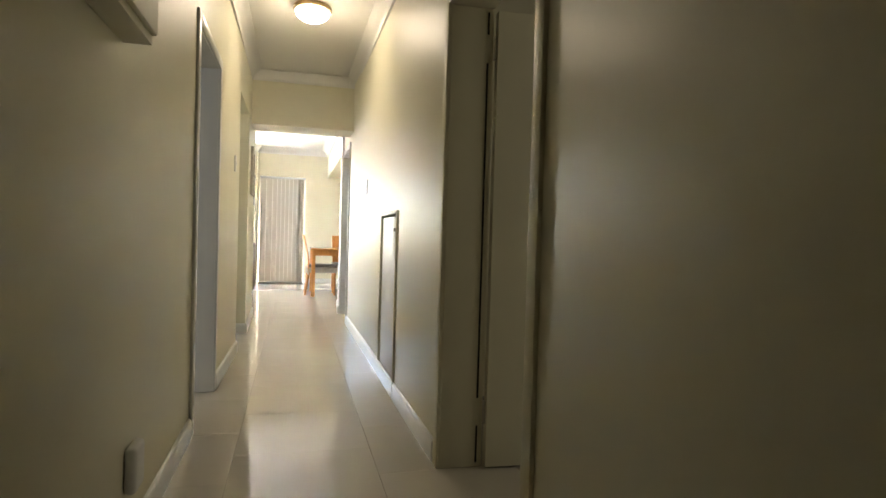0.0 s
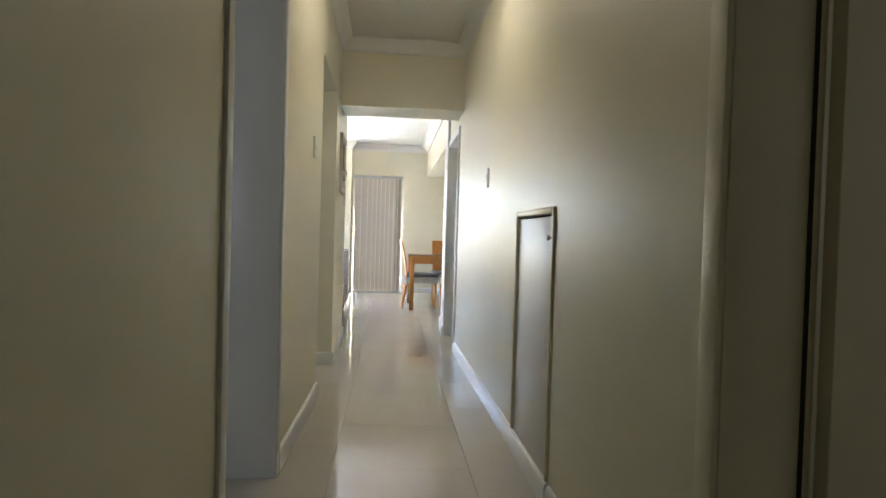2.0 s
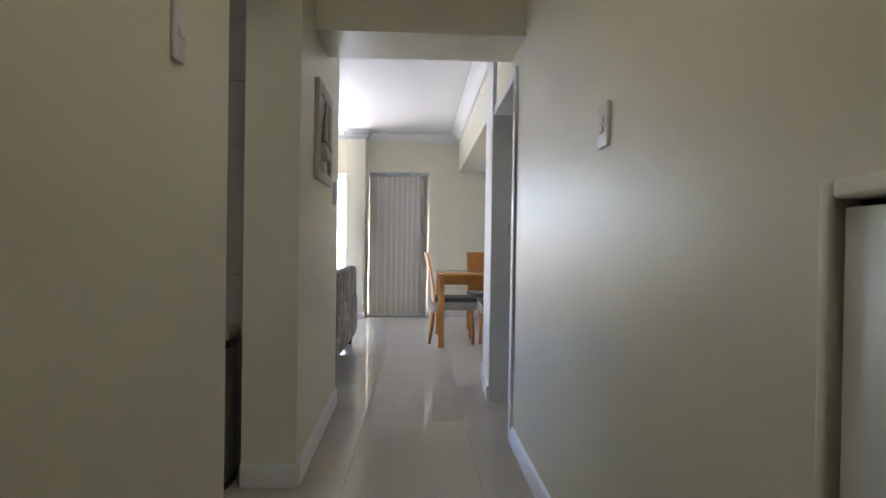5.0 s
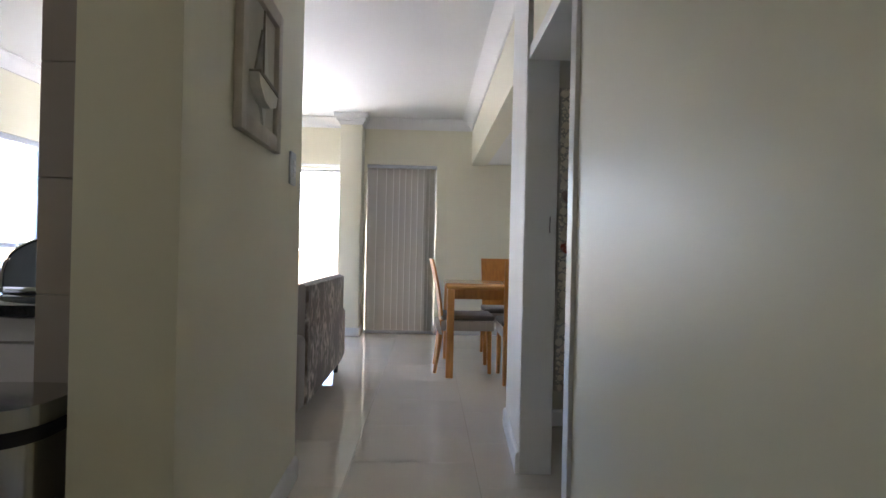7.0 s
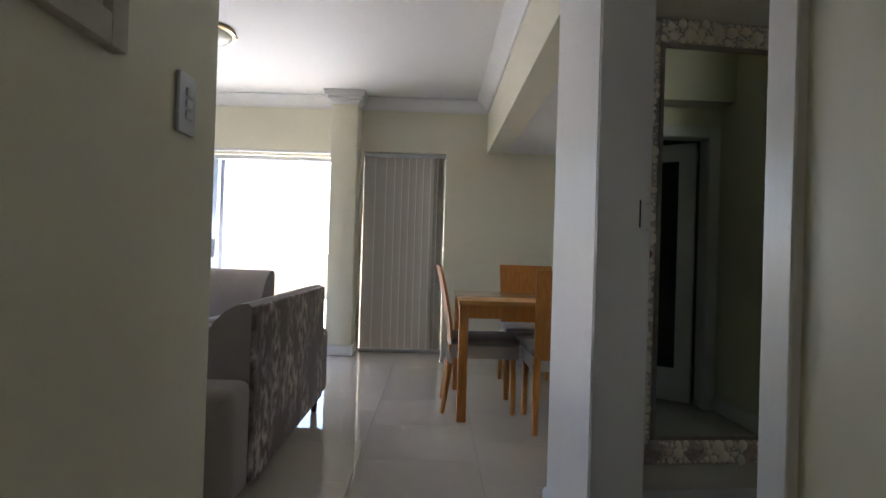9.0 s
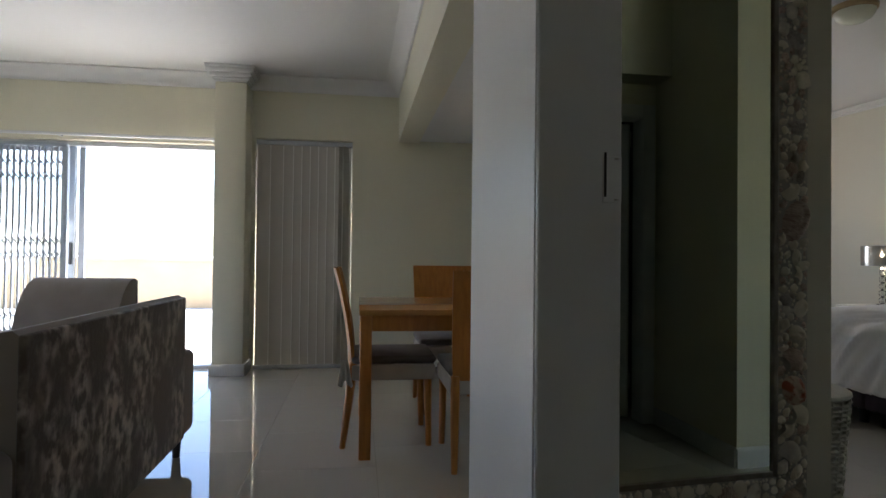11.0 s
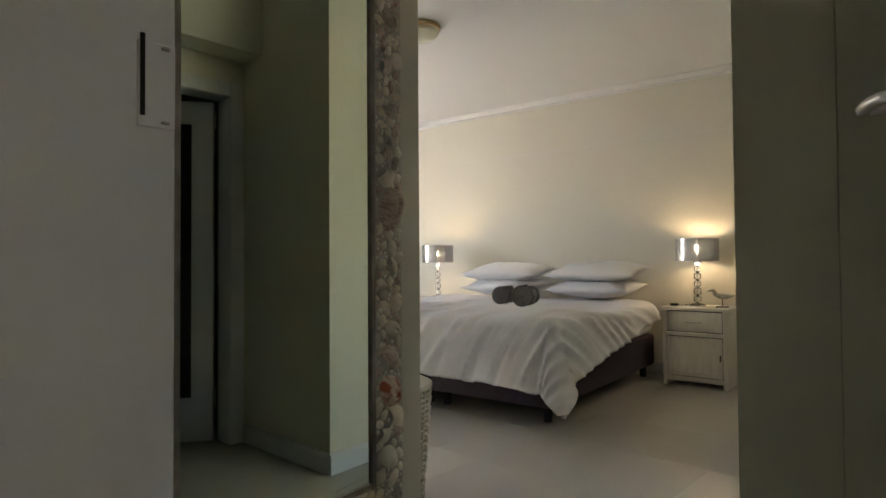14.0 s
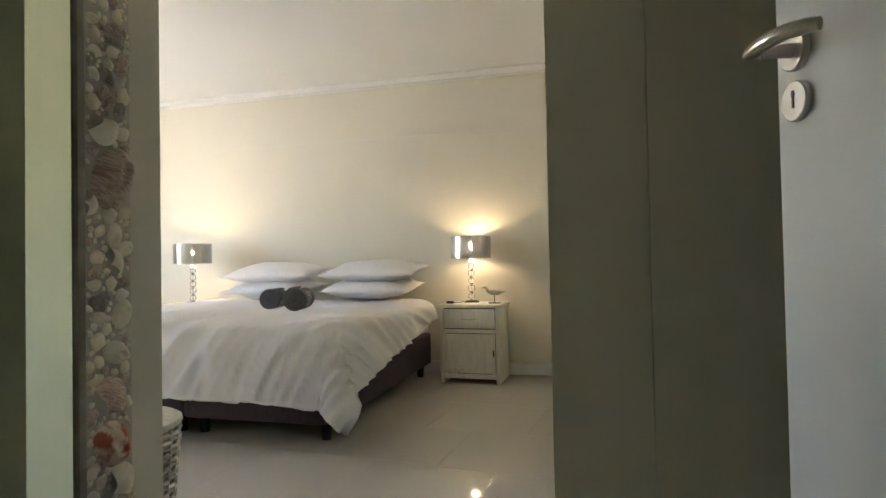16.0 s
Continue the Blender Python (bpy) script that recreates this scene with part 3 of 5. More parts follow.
def ceiling_light(at, r, glass, label, rim=BRASS, knob=True):
    c = thing("ceiling_light", at, label, "ceiling light")
    part("rim", lathe([(0, 0), (r * 1.06, 0), (r * 1.1, -0.012), (r * 1.08, -0.03), (r * 0.98, -0.036), (0, -0.036)], 48), rim, c)
    part("dome", lathe([(0, -0.034), (r * 0.98, -0.037), (r * 0.95, -0.055), (r * 0.82, -0.078), (r * 0.55, -0.098), (r * 0.25, -0.108), (0, -0.11)], 48), glass, c, "opal glass dome")
    if knob:
        for i in range(3):
            a = 0.4 + i * 2.094
            part("clip", lathe([(0, 0), (0.007, 0), (0.009, 0.006), (0.007, 0.014), (0, 0.016)], 10, at=(r * 1.12 * math.cos(a), r * 1.12 * math.sin(a), -0.035)), rim, c)
    return c


ceiling_light((0.556, 5.52, CZ), 0.125, DOME, "lit round ceiling light with an opal dome", BRASS)
ceiling_light((-1.14, 11.17, LZ), 0.19, OPAL, "unlit round opal ceiling light in the living room", BRASS)
ceiling_light((3.74, 10.74, BZ), 0.115, OPAL, "unlit opal ceiling light with a brass rim", BRASS)

# ---- the picture of a boat ----
pic = thing("wall_picture", (0.0125, 7.68, 1.62), "pale framed relief picture of a sailing boat", "picture", rz=1.03)
pic.scale = (0.9, 0.95, 0.99)
for nm, b in (("frame_side", (0.001, 0.03, -0.25, -0.195, -0.25, 0.25)), ("frame_side", (0.001, 0.03, 0.195, 0.25, -0.25, 0.25)), ("frame_bar", (0.001, 0.03, -0.195, 0.195, -0.25, -0.195)), ("frame_bar", (0.001, 0.03, -0.195, 0.195, 0.195, 0.25))):
    part(nm, boxes(b, bev=0.004), DRIFT, pic)
part("panel", boxes((0.001, 0.010, -0.195, 0.195, -0.195, 0.195)), CANVAS, pic)
part("hull", bevelled(prism([(-0.13, -0.055), (0.12, -0.075), (0.10, -0.115), (0.02, -0.135), (-0.05, -0.125), (-0.11, -0.09)], "x", 0.010, 0.046), 0.012, 3), BOAT_L, pic, "pale carved boat hull")
part("deck", bevelled(prism([(-0.12, -0.045), (0.11, -0.06), (0.115, -0.074), (-0.125, -0.056)], "x", 0.010, 0.050), 0.003), BOAT, pic)
part("keel", bevelled(prism([(0.0, -0.134), (0.06, -0.132), (0.045, -0.185), (0.03, -0.19)], "x", 0.010, 0.020), 0.003), BOAT_L, pic)
part("mast", tube([(0.02, 0.01, -0.06), (0.02, 0.015, 0.185)], 0.004, 8), BOAT, pic)
part("mainsail", bevelled(prism([(0.022, -0.035), (0.022, 0.165), (0.085, -0.04)], "x", 0.012, 0.022), 0.003), BOAT_L, pic)
part("jib", bevelled(prism([(0.006, -0.03), (0.004, 0.12), (-0.075, -0.03)], "x", 0.012, 0.020), 0.003), BOAT, pic)

# ---- the mirror with shells ----
MX0, MX1, MZ0, MZ1 = 1.452, 2.074, 0.325, 1.91
mir = thing("wall_mirror", ((MX0 + MX1) / 2, 9.292, (MZ0 + MZ1) / 2), "tall wall mirror in a frame covered with seashells", "mirror", rz=6)
hw, hh, fw = (MX1 - MX0) / 2, (MZ1 - MZ0) / 2, 0.122
for nm, b in (("frame_side", (-hw - fw, -hw, -0.052, 0.016, -hh - 0.10, hh + 0.10)), ("frame_side", (hw, hw + fw, -0.052, 0.016, -hh - 0.10, hh + 0.10)),
              ("frame_bar", (-hw, hw, -0.052, 0.016, -hh - 0.10, -hh)), ("frame_bar", (-hw, hw, -0.052, 0.016, hh, hh + 0.10))):
    part(nm, boxes(b, bev=0.004), DRIFT, mir)
for b in ((-hw, -hw + 0.018, -0.057, -0.03, -hh, hh), (hw - 0.018, hw, -0.057, -0.03, -hh, hh), (-hw + 0.018, hw - 0.018, -0.057, -0.03, -hh, -hh + 0.018), (-hw + 0.018, hw - 0.018, -0.057, -0.03, hh - 0.018, hh)):
    part("inner_lip", boxes(b, bev=0.003), LIP, mir, "dark wooden inner lip")
part("glass", boxes((-hw + 0.01, hw - 0.01, -0.048, -0.03, -hh + 0.01, hh - 0.01)), MIRROR, mir, "silvered mirror glass", smooth=0)


def shell_mesh(kind, seed):
    """A unit shell lying on the x-z plane, bulging towards -y."""
    rnd = random.Random(seed)
    bm = bmesh.new()
    if kind == "pebble":
        bmesh.ops.create_icosphere(bm, subdivisions=2, radius=1.0)
        off = Vector((rnd.random() * 9, rnd.random() * 9, rnd.random() * 9))
        for v in bm.verts:
            v.co *= 1 + 0.42 * noise.noise(v.co * 1.5 + off) + 0.10 * noise.noise(v.co * 4 + off)
            v.co.y *= 0.55
    elif kind == "fan":
        n, rings = 26, 6
        c = bm.verts.new((0, -0.15, -0.9))
        prev = None
        for k in range(1, rings + 1):
            row = []
            for i in range(n + 1):
                a = radians(-62 + 124 * i / n)
                r = 1.85 * k / rings * (1 - 0.10 * abs(a) ** 2)
                h = 0.55 * math.sin(math.pi * (k / rings) ** 0.8) + 0.05 * (i % 2) * k / rings
                row.append(bm.verts.new((r * math.sin(a), -h - 0.02, -0.9 + r * math.cos(a))))
            for i in range(n):
                bm.faces.new((c, row[i], row[i + 1]) if prev is None else (prev[i], row[i], row[i + 1], prev[i + 1]))
            prev = row
    else:
        n, rings = 28, 7
        prev = None
        for k in range(rings + 1):
            f = k / rings
            row = [bm.verts.new(((0.18 + 0.82 * f) * math.cos(a) * (0.85 + 0.06 * math.sin(a * 2 + 0.7)) + 0.12 * (1 - f), -0.42 * (1 - f ** 1.6) - 0.05 + (0.16 if k == 0 else 0) + 0.035 * (1 if int(a * 28 / 6.2832 + 0.5) % 2 else -1) * f + 0.03 * math.sin(a * 3 + 1), (0.18 + 0.82 * f) * math.sin(a) * 1.1 + 0.3 * (1 - f)))
                   for a in (2 * math.pi * i / n for i in range(n))]
            if prev:
                for i in range(n):
                    bm.faces.new((prev[i], prev[(i + 1) % n], row[(i + 1) % n], row[i]))
            else:
                bm.faces.new(row)
            prev = row
    bmesh.ops.recalc_face_normals(bm, faces=bm.faces)
    me = bpy.data.meshes.new(kind)
    bm.to_mesh(me)
    bm.free()
    me.shade_smooth()
    return me


def with_mat(me, mat):
    c = me.copy()
    c.materials.clear()
    c.materials.append(mat)
    return c


base_shells = [shell_mesh("pebble", i) for i in range(4)] + [shell_mesh("fan", 5), shell_mesh("limpet", 6)]
SH = {(i, j): with_mat(me, SHELL[j]) for i, me in enumerate(base_shells) for j in range(4)}
rnd = random.Random(7)
placed = []


def put_shell(x, z, r, shape, colour, turn=None, lift=-0.050):
    placed.append((x, z, r))
    s = piece("shell", SH[(shape, colour)], mir, Matrix.Translation((x, lift, z)) @ Matrix.Rotation(rnd.uniform(0, 6.28) if turn is None else turn, 4, "Y") @ Matrix.Diagonal((r * rnd.uniform(0.8, 1.0), r, r * rnd.uniform(0.9, 1.15), 1)))
    return s


cz = (MZ0 + MZ1) / 2
for z, x, r, shape, col, turn in ((1.154, 0.070, 0.068, 5, 1, 0.4), (0.60, 0.064, 0.054, 5, 3, 2.2), (1.465, 0.080, 0.030, 5, 2, 1.0), (1.30, 0.09, 0.022, 5, 2, 0.2), (0.70, 0.06, 0.042, 4, 1, 0.5),
                                  (1.25, 0.05, 0.034, 4, 0, 2.9), (0.24, 0.05, 0.045, 5, 1, 0.9), (1.60, 0.05, 0.030, 4, 1, 1.9), (0.40, 0.05, 0.035, 4, 0, 0.1), (1.75, 0.07, 0.034, 5, 2, 2.0), (0.98, 0.08, 0.022, 4, 0, 1.2), (0.27, 0.09, 0.03, 5, 2, 0.3)):
    put_shell(hw + x, z - cz, r, shape, col, turn, -0.052)
for x, z, r, shape, col in ((-0.12, -hh - 0.05, 0.04, 5, 2), (0.12, -hh - 0.055, 0.035, 4, 1), (-0.25, -hh - 0.05, 0.03, 5, 1), (0.22, -hh - 0.05, 0.036, 5, 0), (-0.3, -hh - 0.05, 0.045, 5, 2),
                            (-hw - 0.06, 0.25, 0.04, 4, 1), (-hw - 0.06, -0.05, 0.045, 5, 3), (-hw - 0.06, 0.6, 0.035, 5, 0), (-hw - 0.06, -0.45, 0.04, 4, 0)):
    put_shell(x, z, r, shape, col, None, -0.052)
loose = bmesh.new()
count, tries = len(placed), 0
zones = [(hw + 0.004, hw + fw - 0.004, -hh - 0.095, hh + 0.095)] * 3 + [(-hw, hw, -hh - 0.095, -hh - 0.004), (-hw - fw + 0.004, -hw - 0.004, -hh - 0.095, hh + 0.095), (-hw, hw, hh + 0.004, hh + 0.095)]
while tries < 26000:
    tries += 1
    x0, x1, z0, z1 = zones[tries % len(zones)]
    r = rnd.choice((0.028, 0.023, 0.018, 0.014) if tries < 5000 else (0.013, 0.010, 0.008, 0.006))
    x, z = rnd.uniform(x0 + r * 0.7, x1 - r * 0.7), rnd.uniform(z0 + r * 0.7, z1 - r * 0.7)
    if any((x - a) ** 2 + (z - b) ** 2 < (0.86 * (r + c)) ** 2 for a, b, c in placed):
        continue
    col = rnd.choices((0, 1, 2), (9, 2.6, 0.6))[0]
    if x > hw and count < 290:
        put_shell(x, z, r * 1.15, rnd.choice((0, 1, 2, 3, 4, 4, 4, 5)), col)
        count += 1
    else:
        placed.append((x, z, r))
        k = len(loose.verts)
        bmesh.ops.create_icosphere(loose, subdivisions=1, radius=r * 1.15, matrix=Matrix.Translation((x, -0.05, z)) @ Matrix.Diagonal((1, 0.6, rnd.uniform(0.8, 1.25), 1)))
tagged(part("shell_bed", loose, SHELL[0], mir, "many small cream shells"), kind="stuff")


# ---- bedroom ----
BED = pose(3.948, 9.88, 0, 0, 0, 6)       # foot corner; x runs to the head, y across
BL, BW, BT = 1.95, 1.84, 0.59
bed = tagged(new("bed"), "king bed base in dark plum-grey fabric on short legs", "bed")
bed.matrix_basis = BED
for y0, y1 in ((0.0, BW / 2 - 0.004), (BW / 2 + 0.004, BW)):
    part("base", boxes((0.0, BL, y0, y1, 0.10, 0.36), bev=0.02, seg=3), BASEFAB, bed)
    for x in (0.10, BL - 0.1):
        for y in (y0 + 0.07, y1 - 0.07):
            part("leg", lathe([(0, 0.001), (0.026, 0.001), (0.033, 0.1), (0, 0.1)], 16, at=(x, y, 0)), BLACK, bed)
part("mattress", boxes((0.01, BL, 0.01, BW - 0.01, 0.362, BT - 0.02), bev=0.04, seg=3), LINEN, bed)


def duvet():
    """A soft cover draped over the bed, hanging at the foot and the sides in folds."""
    foot, side, step = 0.455, 0.32, 0.018
    nx, ny = int((1.62 + foot) / step), int((BW + 2 * side) / step)
    bm = bmesh.new()
    rows = []
    for i in range(nx + 1):
        row = []
        for j in range(ny + 1):
            u = -foot + (1.62 + foot) * i / nx
            hang = max(0.20, 0.44 - 0.17 * max(u, 0.0))
            v = -hang + (BW + 2 * hang) * j / ny
            dx, dy = max(0.0, -u), max(0.0, -v, v - BW)
            s = math.hypot(dx, dy)
            p, q = -u + 0.5 * v, v + 0.55 * u
            crease = (1 - abs(noise.noise(Vector((q * 10 + 0.6 * noise.noise(Vector((p * 2, q, 4))), p * 0.9, 5.0))))) ** 5
            fine = (1 - abs(noise.noise(Vector((q * 21, p * 1.8, 2.0))))) ** 6
            where = max(0.0, 1 - max(0.0, u) / 0.75)
            puff = 0.035 * math.sin(min(1.0, max(0.0, u / 0.5)) * math.pi) * math.sin(min(1.0, max(0.0, v / BW)) * math.pi)
            near = 0.638 + 0.03 * max(0.0, u - 0.9) + 0.035 * noise.noise(Vector((u * 1.3, v * 1.3, 0))) + 0.010 * noise.noise(Vector((u * 4, v * 4, 3)))
            near += puff + (0.020 * crease + 0.009 * fine) * (0.25 + 0.75 * where)
            sx = -1 if u < 0 else 0
            sy = -1 if v < 0 else (1 if v > BW else 0)
            bend = min(1.0, s / 0.10)
            along = v if dx > dy else u
            fold = (0.006 * math.sin(along * 9 + 2.2 * noise.noise(Vector((along * 2, 0, 1)))) + 0.036 * crease + 0.006 * fine) * min(1.0, 0.25 + s / 0.25)
            out = 0.055 * math.sin(bend * math.pi / 2) + fold + 0.05 * (s / 0.4)
            out += 0.045 * min(1.0, max(0.0, u - 0.7)) * bend + 0.10 * min(1.0, dx / 0.2) * min(1.0, dy / 0.2)
            x = max(u, 0.0) + (sx * out * (dx / s) if s else 0)
            y = min(max(v, 0.0), BW) + (sy * out * (dy / s) if s else 0)
            drop = s - 0.06 * math.sin(bend * math.pi / 2)
            z = near - max(0.0, drop) * (1 if s > 0.02 else 0.4) - 0.02 * bend + 0.012 * noise.noise(Vector((along * 2, 0, 8))) * bend
            row.append(bm.verts.new((x, y, max(z, 0.13))))
        rows.append(row)
    for a, b in zip(rows, rows[1:]):
        for j in range(ny):
            bm.faces.new((a[j], a[j + 1], b[j + 1], b[j]))
    return bm


cover = part("duvet", duvet(), LINEN, None, smooth=180)
sol = cover.modifiers.new("thick", "SOLIDIFY")
sol.thickness, sol.offset = 0.012, -1
cover.matrix_basis = BED
tagged(cover, "rumpled white cotton duvet draped over the bed", "duvet")


def pillow_mesh(w, d, h, seed):
    bm = bmesh.new()
    n = 22
    off = Vector((seed * 3.1, 0, 0))
    grid = {}
    for side in (1, -1):
        for i in range(n + 1):
            for j in range(n + 1):
                a, b = -1 + 2 * i / n, -1 + 2 * j / n
                if side == -1 and (i in (0, n) or j in (0, n)):
                    grid[(side, i, j)] = grid[(1, i, j)]
                    continue
                f = max(0.0, (1 - abs(a) ** 2.2) * (1 - abs(b) ** 2.4)) ** 0.68
                pinch = 1 - 0.10 * (1 - a * a) * abs(b) ** 3 - 0.0
                pinch2 = 1 - 0.08 * (1 - b * b) * abs(a) ** 3
                z = side * h / 2 * f * (1 + 0.16 * noise.noise(Vector((a * 1.6, b * 1.6, side)) + off)) + 0.012 * noise.noise(Vector((a * 5, b * 5, side)) + off)
                grid[(side, i, j)] = bm.verts.new((a * w / 2 * pinch2, b * d / 2 * pinch, z))
    for side in (1, -1):
        for i in range(n):
            for j in range(n):
                f = [grid[(side, i, j)], grid[(side, i + 1, j)], grid[(side, i + 1, j + 1)], grid[(side, i, j + 1)]]
                bm.faces.new(f if side > 0 else f[::-1])
    return bm


for k, (x, y, z, tip, ry) in enumerate(((1.62, 0.39, 0.765, 0.0, -5), (1.64, 0.375, 0.90, 0.03, -8), (1.62, 1.27, 0.765, -0.03, -5), (1.64, 1.28, 0.895, 0.04, -7))):
    p = part("pillow", pillow_mesh(0.54, 0.74 if k % 2 == 0 else 0.79, 0.165, k + 1), LINEN, None, smooth=180)
    p.matrix_basis = BED @ pose(x, y, z, 0, ry, math.degrees(tip))
    tagged(p, "plump white pillow stacked at the head of the bed", "pillow", "pillows on the bed")


def towel():
    t = thing("rolled_towel", (0, 0, 0), "rolled charcoal towel with pale stripes on the duvet", "towel", "rolled towels")
    bm = bmesh.new()
    turns, n, w = 4.2, 120, 0.15
    prev = None
    for i in range(n + 1):
        a = 2 * math.pi * turns * i / n
        r = 0.006 + 0.082 * i / n
        q = [bm.verts.new((s * w, (r + k * 0.0135) * math.cos(a), (r + k * 0.0135) * math.sin(a))) for s, k in ((-1, 0), (1, 0), (1, 1), (-1, 1))]
        if prev:
            for k in range(4):
                bm.faces.new((prev[k], prev[(k + 1) % 4], q[(k + 1) % 4], q[k]))
        else:
            bm.faces.new(q)
        prev = q
    bm.faces.new(prev[::-1])
    part("roll", bm, TOWEL, t, smooth=60)
    for x in (-0.13, -0.10, -0.07, -0.04):
        ring = bmesh.new()
        m = 40
        rr = [[ring.verts.new((x + dx, r * math.cos(a), r * math.sin(a))) for a in (2 * math.pi * (0.2 + 0.8 * k / m) + 2 * math.pi * turns for k in range(m + 1))] for dx, r in ((-0.006, 0.1040), (0.006, 0.1040))]
        for k in range(m):
            ring.faces.new((rr[0][k], rr[0][k + 1], rr[1][k + 1], rr[1][k]))
        part("stripe", ring, TOWEL_L, t)
    return t


tw = towel()
tw.matrix_basis = BED @ pose(0.90, 0.66, 0.722, 0, 0, 14) @ Matrix.Diagonal((0.85, 0.86, 0.86, 1))
copy_thing(tw, BED @ pose(0.87, 0.835, 0.722, 40, 0, 9) @ Matrix.Diagonal((0.85, 0.86, 0.86, 1)))


def nightstand():
    n = thing("nightstand", (0, 0, 0), "whitewashed pine nightstand with a drawer and door", "nightstand", "bedside tables")
    w, d, h = 0.48, 0.38, 0.62
    part("top", boxes((-0.015, d, -w / 2 - 0.015, w / 2 + 0.015, h - 0.025, h), bev=0.005), WASHED, n)
    for y in (-w / 2, w / 2 - 0.03):
        part("side", boxes((0.0, d - 0.01, y, y + 0.03, 0.0, h - 0.026), bev=0.003), WASHED, n)
    part("back", boxes((d - 0.02, d - 0.012, -w / 2 + 0.03, w / 2 - 0.03, 0.05, h - 0.026)), WASHED, n)
    part("rail", boxes((0.0, 0.02, -w / 2 + 0.03, w / 2 - 0.03, 0.04, 0.075), bev=0.002), WASHED, n)
    part("rail", boxes((0.0, 0.02, -w / 2 + 0.03, w / 2 - 0.03, 0.395, 0.425), bev=0.002), WASHED, n)
    dr = part("drawer", boxes((0.002, 0.020, -w / 2 + 0.037, w / 2 - 0.037, 0.432, h - 0.034), bev=0.003), WASHED, n)
    part("drawer_panel", boxes((-0.004, 0.002, -w / 2 + 0.055, w / 2 - 0.055, 0.447, h - 0.048), bev=0.003), WASHED, dr)
    part("handle", tube([(-0.004, -0.06, 0.51), (-0.022, -0.05, 0.508), (-0.026, 0.0, 0.505), (-0.022, 0.05, 0.508), (-0.004, 0.06, 0.51)], 0.005, 8), STEEL, dr, "small metal drawer handle")
    # Near-black sheet behind the fronts; it paints the shade in their gaps.
    part("gap_shade_sheet", boxes((0.028, 0.034, -w / 2 + 0.030, w / 2 - 0.030, 0.076, 0.594)), DARK, n)
    door = part("door", boxes((0.004, 0.022, -w / 2 + 0.037, w / 2 - 0.037, 0.082, 0.388), bev=0.002), WASHED, n)
    for i in range(6):
        y = -w / 2 + 0.062 + i * 0.0595
        part("plank", boxes((0.0, 0.006, y, y + 0.0592, 0.108, 0.362), bev=0.002, seg=1), WASHED, door)
    for y in (-w / 2 + 0.036, w / 2 - 0.060):
        part("stile", boxes((-0.003, 0.005, y, y + 0.024, 0.08, 0.39), bev=0.001, seg=1), WASHED, door)
    part("latch", boxes((-0.012, -0.003, -w / 2 + 0.042, -w / 2 + 0.052, 0.215, 0.265), bev=0.002, seg=1), BLACK, door)
    return n


ns = nightstand()
ns.matrix_basis = pose(5.63, 9.655, 0, 0, 0, 4)
ns2 = copy_thing(ns, pose(5.24, 12.25, 0, 0, 0, 7))


def table_lamp(group):
    lp = thing("table_lamp", (0, 0, 0), "lit crystal table lamp with a silver drum shade", "lamp", group)
    part("foot", lathe([(0, 0), (0.062, 0), (0.064, 0.008), (0.055, 0.016), (0.02, 0.022), (0, 0.022)], 32), CRYSTAL, lp)
    z = 0.022
    for r in (0.032, 0.034, 0.030, 0.032, 0.028, 0.026):
        h = r * 1.9
        part("crystal_ball", lathe([(0.010, z), (r * 0.75, z + h * 0.15), (r, z + h * 0.5), (r * 0.75, z + h * 0.85), (0.010, z + h)], 10), CRYSTAL, lp, smooth=0)
        z += h + 0.002
    part("stem", tube([(0, 0, 0.02), (0, 0, z + 0.05)], 0.004, 8), CHROME, lp)
    part("socket", lathe([(0, z), (0.014, z), (0.014, z + 0.055), (0, z + 0.055)], 14), CHROME, lp)
    part("bulb", lathe([(0, z + 0.055), (0.008, z + 0.06), (0.015, z + 0.080), (0.014, z + 0.095), (0.006, z + 0.113), (0, z + 0.116)], 14), FLAME, lp, "glowing bulb")
    s0, s1, R = z - 0.015, z + 0.165, 0.165
    bm = bmesh.new()
    n = 64
    ring = [[bm.verts.new((r * math.cos(a), r * math.sin(a), zz)) for a in (2 * math.pi * i / n for i in range(n))] for r, zz in ((R, s0), (R, s1), (R - 0.003, s1), (R - 0.003, s0))]
    for k in range(4):
        for i in range(n):
            bm.faces.new((ring[k][i], ring[k][(i + 1) % n], ring[(k + 1) % 4][(i + 1) % n], ring[(k + 1) % 4][i]))
    sh = part("shade", bm, SHADE_FILM, lp, "silver see-through film drum shade")
    for zz in (s0, s1):
        part("ring", tube([(R * math.cos(2 * math.pi * i / 48), R * math.sin(2 * math.pi * i / 48), zz) for i in range(49)], 0.0025, 6), CHROME, sh)
    return lp, z + 0.09


SHADE_FILM = material("silver_film_shade_sheer", (0.60, 0.60, 0.62), 0.16, 0.06, 8, metal=0.9, rvar=0.02)
film_n, film_l = SHADE_FILM.node_tree.nodes, SHADE_FILM.node_tree.links
clear = film_n.new("ShaderNodeBsdfTransparent")
both = film_n.new("ShaderNodeMixShader")
both.inputs[0].default_value = 0.17
film_l.new(film_n["Principled BSDF"].outputs[0], both.inputs[1])
film_l.new(clear.outputs[0], both.inputs[2])
film_l.new(both.outputs[0], film_n["Material Output"].inputs[0])
lamp, bulb_z = table_lamp("bedside lamps")
L1, L2 = (5.85, 9.70, 0.621), (5.43, 12.23, 0.621)
lamp.matrix_basis = pose(*L1)
copy_thing(lamp, pose(*L2))
bird = thing("bird_figurine", (5.76, 9.48, 0.621), "weathered grey wooden shore bird on a dark stand", "figurine", rz=8)
bird.scale = (0.82, 0.82, 0.82)
bodyb = bmesh.new()
